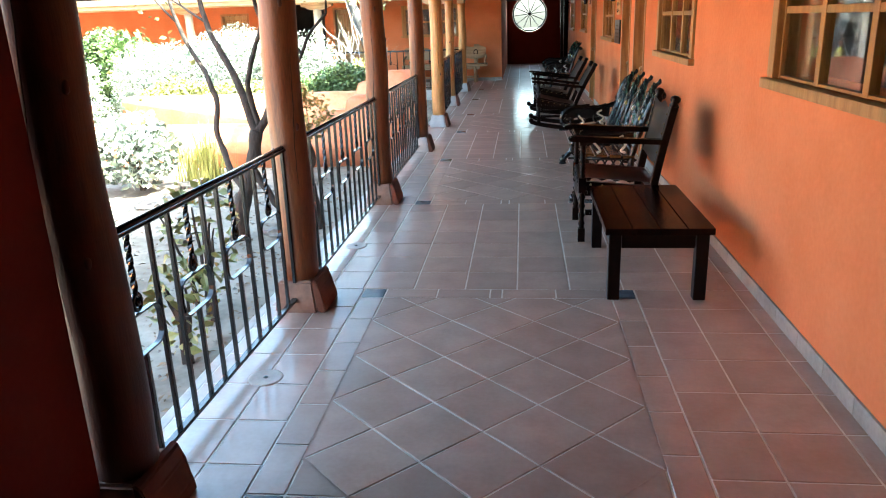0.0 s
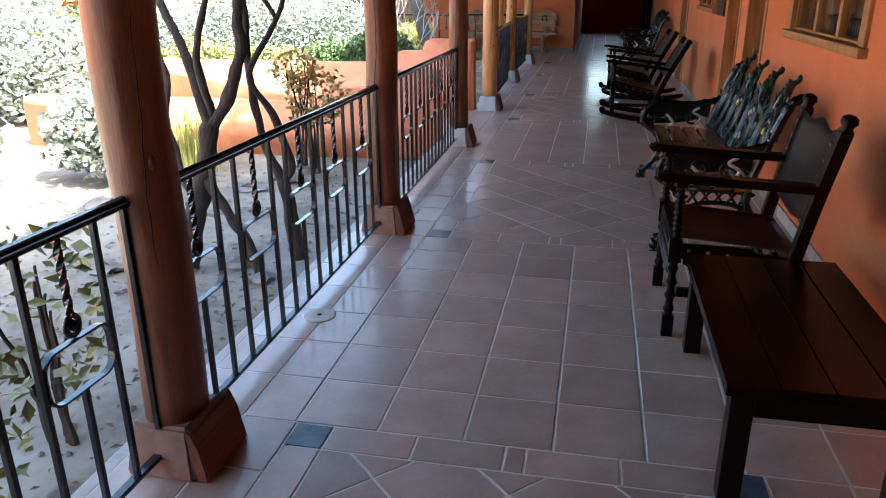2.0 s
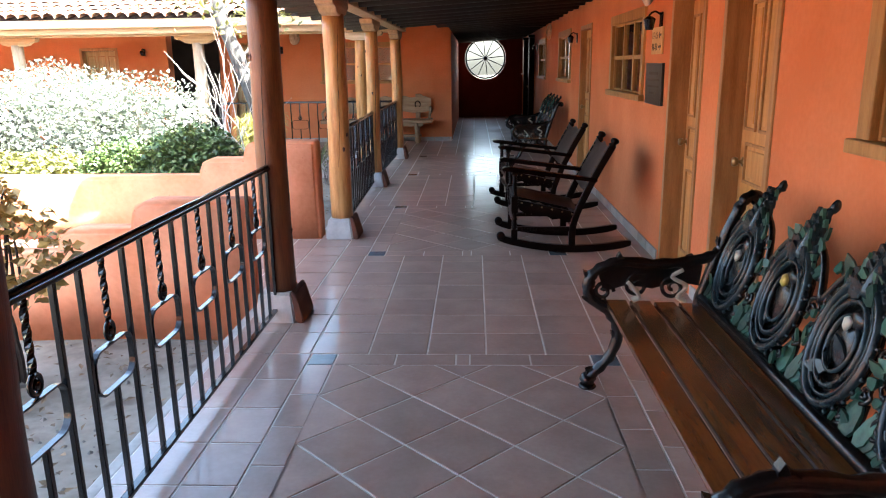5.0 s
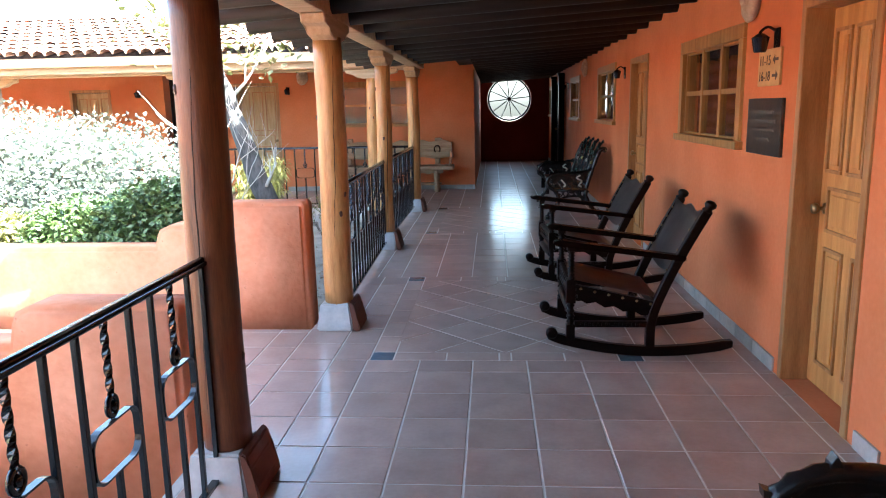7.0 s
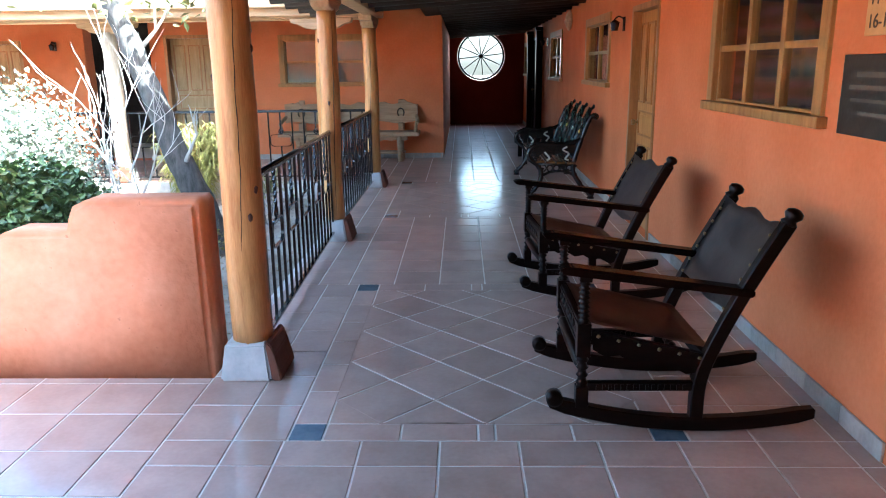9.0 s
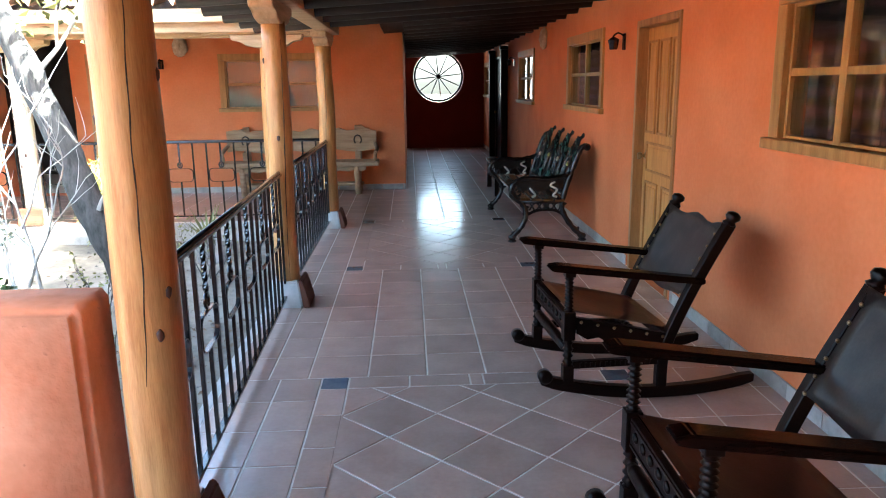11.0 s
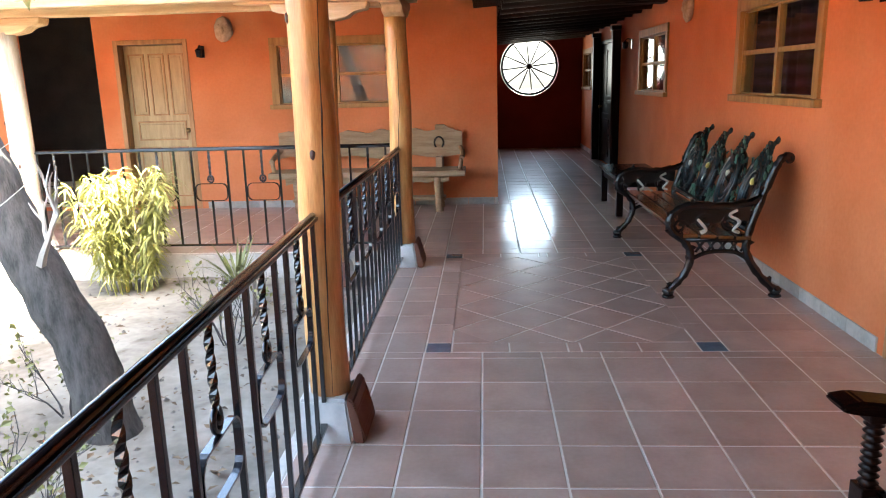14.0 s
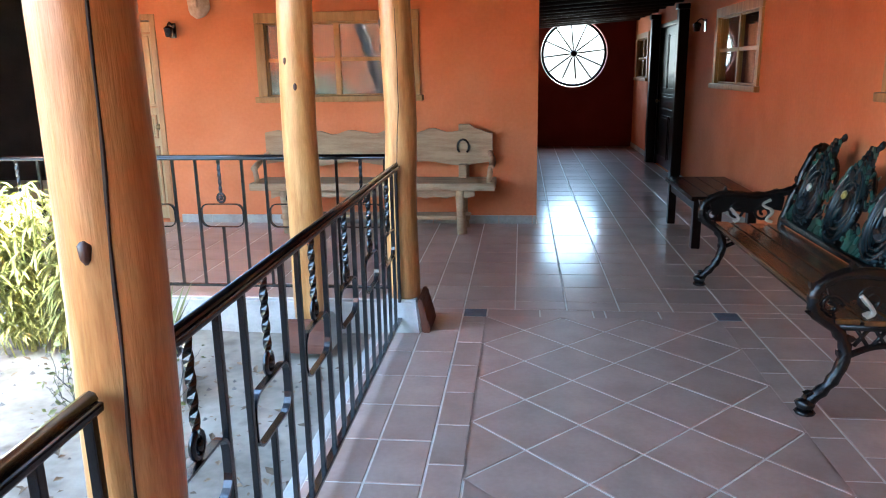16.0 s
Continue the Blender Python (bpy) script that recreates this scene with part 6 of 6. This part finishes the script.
# ---------------------------------------------------------------- floor tiles
T, J, BAND = 0.33, 0.010, 0.15
FIELDS = [(-2.75, -0.45), (1.83, 4.12), (6.36, 8.68), (10.86, 13.13), (15.53, 17.93)]
floor_parent = thing("floor", "polished brown clay tile floor with diamond fields", "", kind="structure")
pieces = []


def clip(poly, x0, x1, y0, y1):
    for axis, lim, keep in ((0, x0, 1), (0, x1, -1), (1, y0, 1), (1, y1, -1)):
        out = []
        for i in range(len(poly)):
            p, q = poly[i - 1], poly[i]
            a, b = keep * (p[axis] - lim), keep * (q[axis] - lim)
            if (a < 0) != (b < 0):
                t = a / (a - b)
                out.append((p[0] + (q[0] - p[0]) * t, p[1] + (q[1] - p[1]) * t))
            if b >= 0:
                out.append(q)
        poly = out
        if len(poly) < 3:
            return []
    return poly


def add_tile(poly, blue=False):
    if len(poly) >= 3:
        area = abs(sum(poly[i - 1][0] * poly[i][1] - poly[i][0] * poly[i - 1][1] for i in range(len(poly)))) / 2
        if area > 0.002:
            pieces.append((poly, blue))


def rect(x0, x1, y0, y1, blue=False):
    if x1 - x0 > 0.03 and y1 - y0 > 0.03:
        add_tile([(x0, y0), (x1, y0), (x1, y1), (x0, y1)], blue)


SKEW = (0.0, 0.0, 0.0, 0.0, -0.075)         # the later fields lie a little further out


def columns(y):
    base = -1.275 if y < 12 else -1.344
    return [EDGE, base - 0.22] + [base + T * k for k in range(8)] + [WX - 0.002]


def straight(x0, x1, y0, y1):
    cuts = [x0] + [c for c in columns(y0) if x0 + 0.05 < c < x1 - 0.05] + [x1]
    y = y0
    while y < y1 - 0.02:
        e = y + T if y + T * 1.25 < y1 else y1
        for a, b in zip(cuts, cuts[1:]):
            rect(a, b, y, e)
        y = e


prev = -4.0
for (f0, f1), skew in zip(FIELDS, SKEW):
    FX0, FX1 = -1.265 + skew, 0.435 + skew
    straight(EDGE, WX - 0.002, prev, f0)
    prev = f1
    straight(EDGE, FX0, f0, f1)
    straight(FX1, WX - 0.002, f0, f1)
    w = FX1 - FX0
    for y in (f0, f1 - BAND):
        xs = [FX0, FX0 + BAND]
        u = (w - 2 * BAND - 0.075) / 4
        xs += [xs[1] + u, xs[1] + 2 * u, xs[1] + 2 * u + 0.075, xs[1] + 3 * u + 0.075, FX1 - BAND, FX1]
        for i, (a, b) in enumerate(zip(xs, xs[1:])):
            rect(a, b, y, y + BAND, i in (0, 6))
    for x in (FX0, FX1 - BAND):
        y = f0 + BAND
        while y < f1 - BAND - 0.02:
            e = y + T if y + T * 1.3 < f1 - BAND else f1 - BAND
            rect(x, x + BAND, y, e)
            y = e
    x0, x1, y0, y1 = FX0 + BAND, FX1 - BAND, f0 + BAND, f1 - BAND
    h = (x1 - x0) / 6
    for i in range(-1, 8):
        for j in range(-1, 14):
            if (i + j) % 2 == 0:
                cx, cy = x0 + i * h, y0 + j * h
                add_tile(clip([(cx - h, cy), (cx, cy - h), (cx + h, cy), (cx, cy + h)], x0, x1, y0, y1))
straight(EDGE, WX - 0.002, prev, FAR_RAIL - 0.1)
straight(EDGE, WX - 0.002, FAR_RAIL - 0.1, FAR_Y - 0.002)
straight(-0.828, WX - 0.002, FAR_Y, END_Y)
for x in np.arange(-12.0, EDGE - 0.05, T):
    for y in np.arange(FAR_RAIL - 0.1, FAR_Y - 0.05, T):
        rect(float(x), min(float(x) + T, EDGE), float(y), min(float(y) + T, FAR_Y - 0.002))
for x in np.arange(-6.95, EDGE - 0.05, T):
    for y in np.arange(9.78, 11.45, T):
        rect(float(x), min(float(x) + T, EDGE), float(y), min(float(y) + T, 11.5))


def inset(poly, d):
    """The convex outline moved inwards by d."""
    n, out = len(poly), []
    turn = 1 if sum(poly[i - 1][0] * poly[i][1] - poly[i][0] * poly[i - 1][1] for i in range(n)) > 0 else -1
    for i in range(n):
        a, b, c = Vector(poly[i - 1]), Vector(poly[i]), Vector(poly[(i + 1) % n])
        u, v = (b - a).normalized(), (c - b).normalized()
        n1, n2 = Vector((-u.y, u.x)) * turn, Vector((-v.y, v.x)) * turn
        q = b + (n1 + n2) * d / max(1 + n1.dot(n2), 0.3)
        out.append((q.x, q.y))
    return out


def tile_mesh(poly, verts, faces, tilt=(0.0, 0.0)):
    """A tile with a soft rim: ring below, inner ring on top."""
    n = len(poly)
    cx, cy = sum(p[0] for p in poly) / n, sum(p[1] for p in poly) / n
    b = len(verts)
    for d, z in ((J * 0.5, -0.007), (J * 0.5, -0.0016), (J * 0.5 + 0.0022, 0.0)):
        verts += [(x, y, z + (x - cx) * tilt[0] + (y - cy) * tilt[1]) for x, y in inset(poly, d)]
    for r in range(2):
        for i in range(n):
            j = (i + 1) % n
            faces.append((b + r * n + i, b + r * n + j, b + r * n + n + j, b + r * n + n + i))
    faces.append(tuple(b + 2 * n + i for i in range(n)))


lay_rng = random.Random(31)
cache, rest = {}, ([], [])
for poly, blue in pieces:
    cx, cy = sum(p[0] for p in poly) / len(poly), sum(p[1] for p in poly) / len(poly)
    near = blue or (4.6 < cy < 12.9 and -1.5 < cx < 0.8)
    if not near:
        tile_mesh(poly, *rest, (lay_rng.gauss(0, 0.0022), lay_rng.gauss(0, 0.0022)))
        continue
    key = (blue,) + tuple((round(p[0] - cx, 3), round(p[1] - cy, 3)) for p in poly)
    if key not in cache:
        v, f = [], []
        tile_mesh([(p[0] - cx, p[1] - cy) for p in poly], v, f)
        me = bpy.data.meshes.new("floor_tile")
        me.from_pydata(v, [], f)
        me.materials.append(BLUE_TILE if blue else TILE)
        cache[key] = me
    ob = new("blue_floor_tile" if blue else "floor_tile", cache[key])
    ob.parent, ob.location = floor_parent, (cx, cy, 0)
    ob.rotation_euler = (lay_rng.gauss(0, 0.0022), lay_rng.gauss(0, 0.0022), 0)
me = bpy.data.meshes.new("floor_tiles_rest")
me.from_pydata(rest[0], [], rest[1])
me.materials.append(TILE_FAR)
ob = new("floor_tiles_rest", me)
ob.parent = floor_parent
tagged(ob, "", "", "", "stuff")
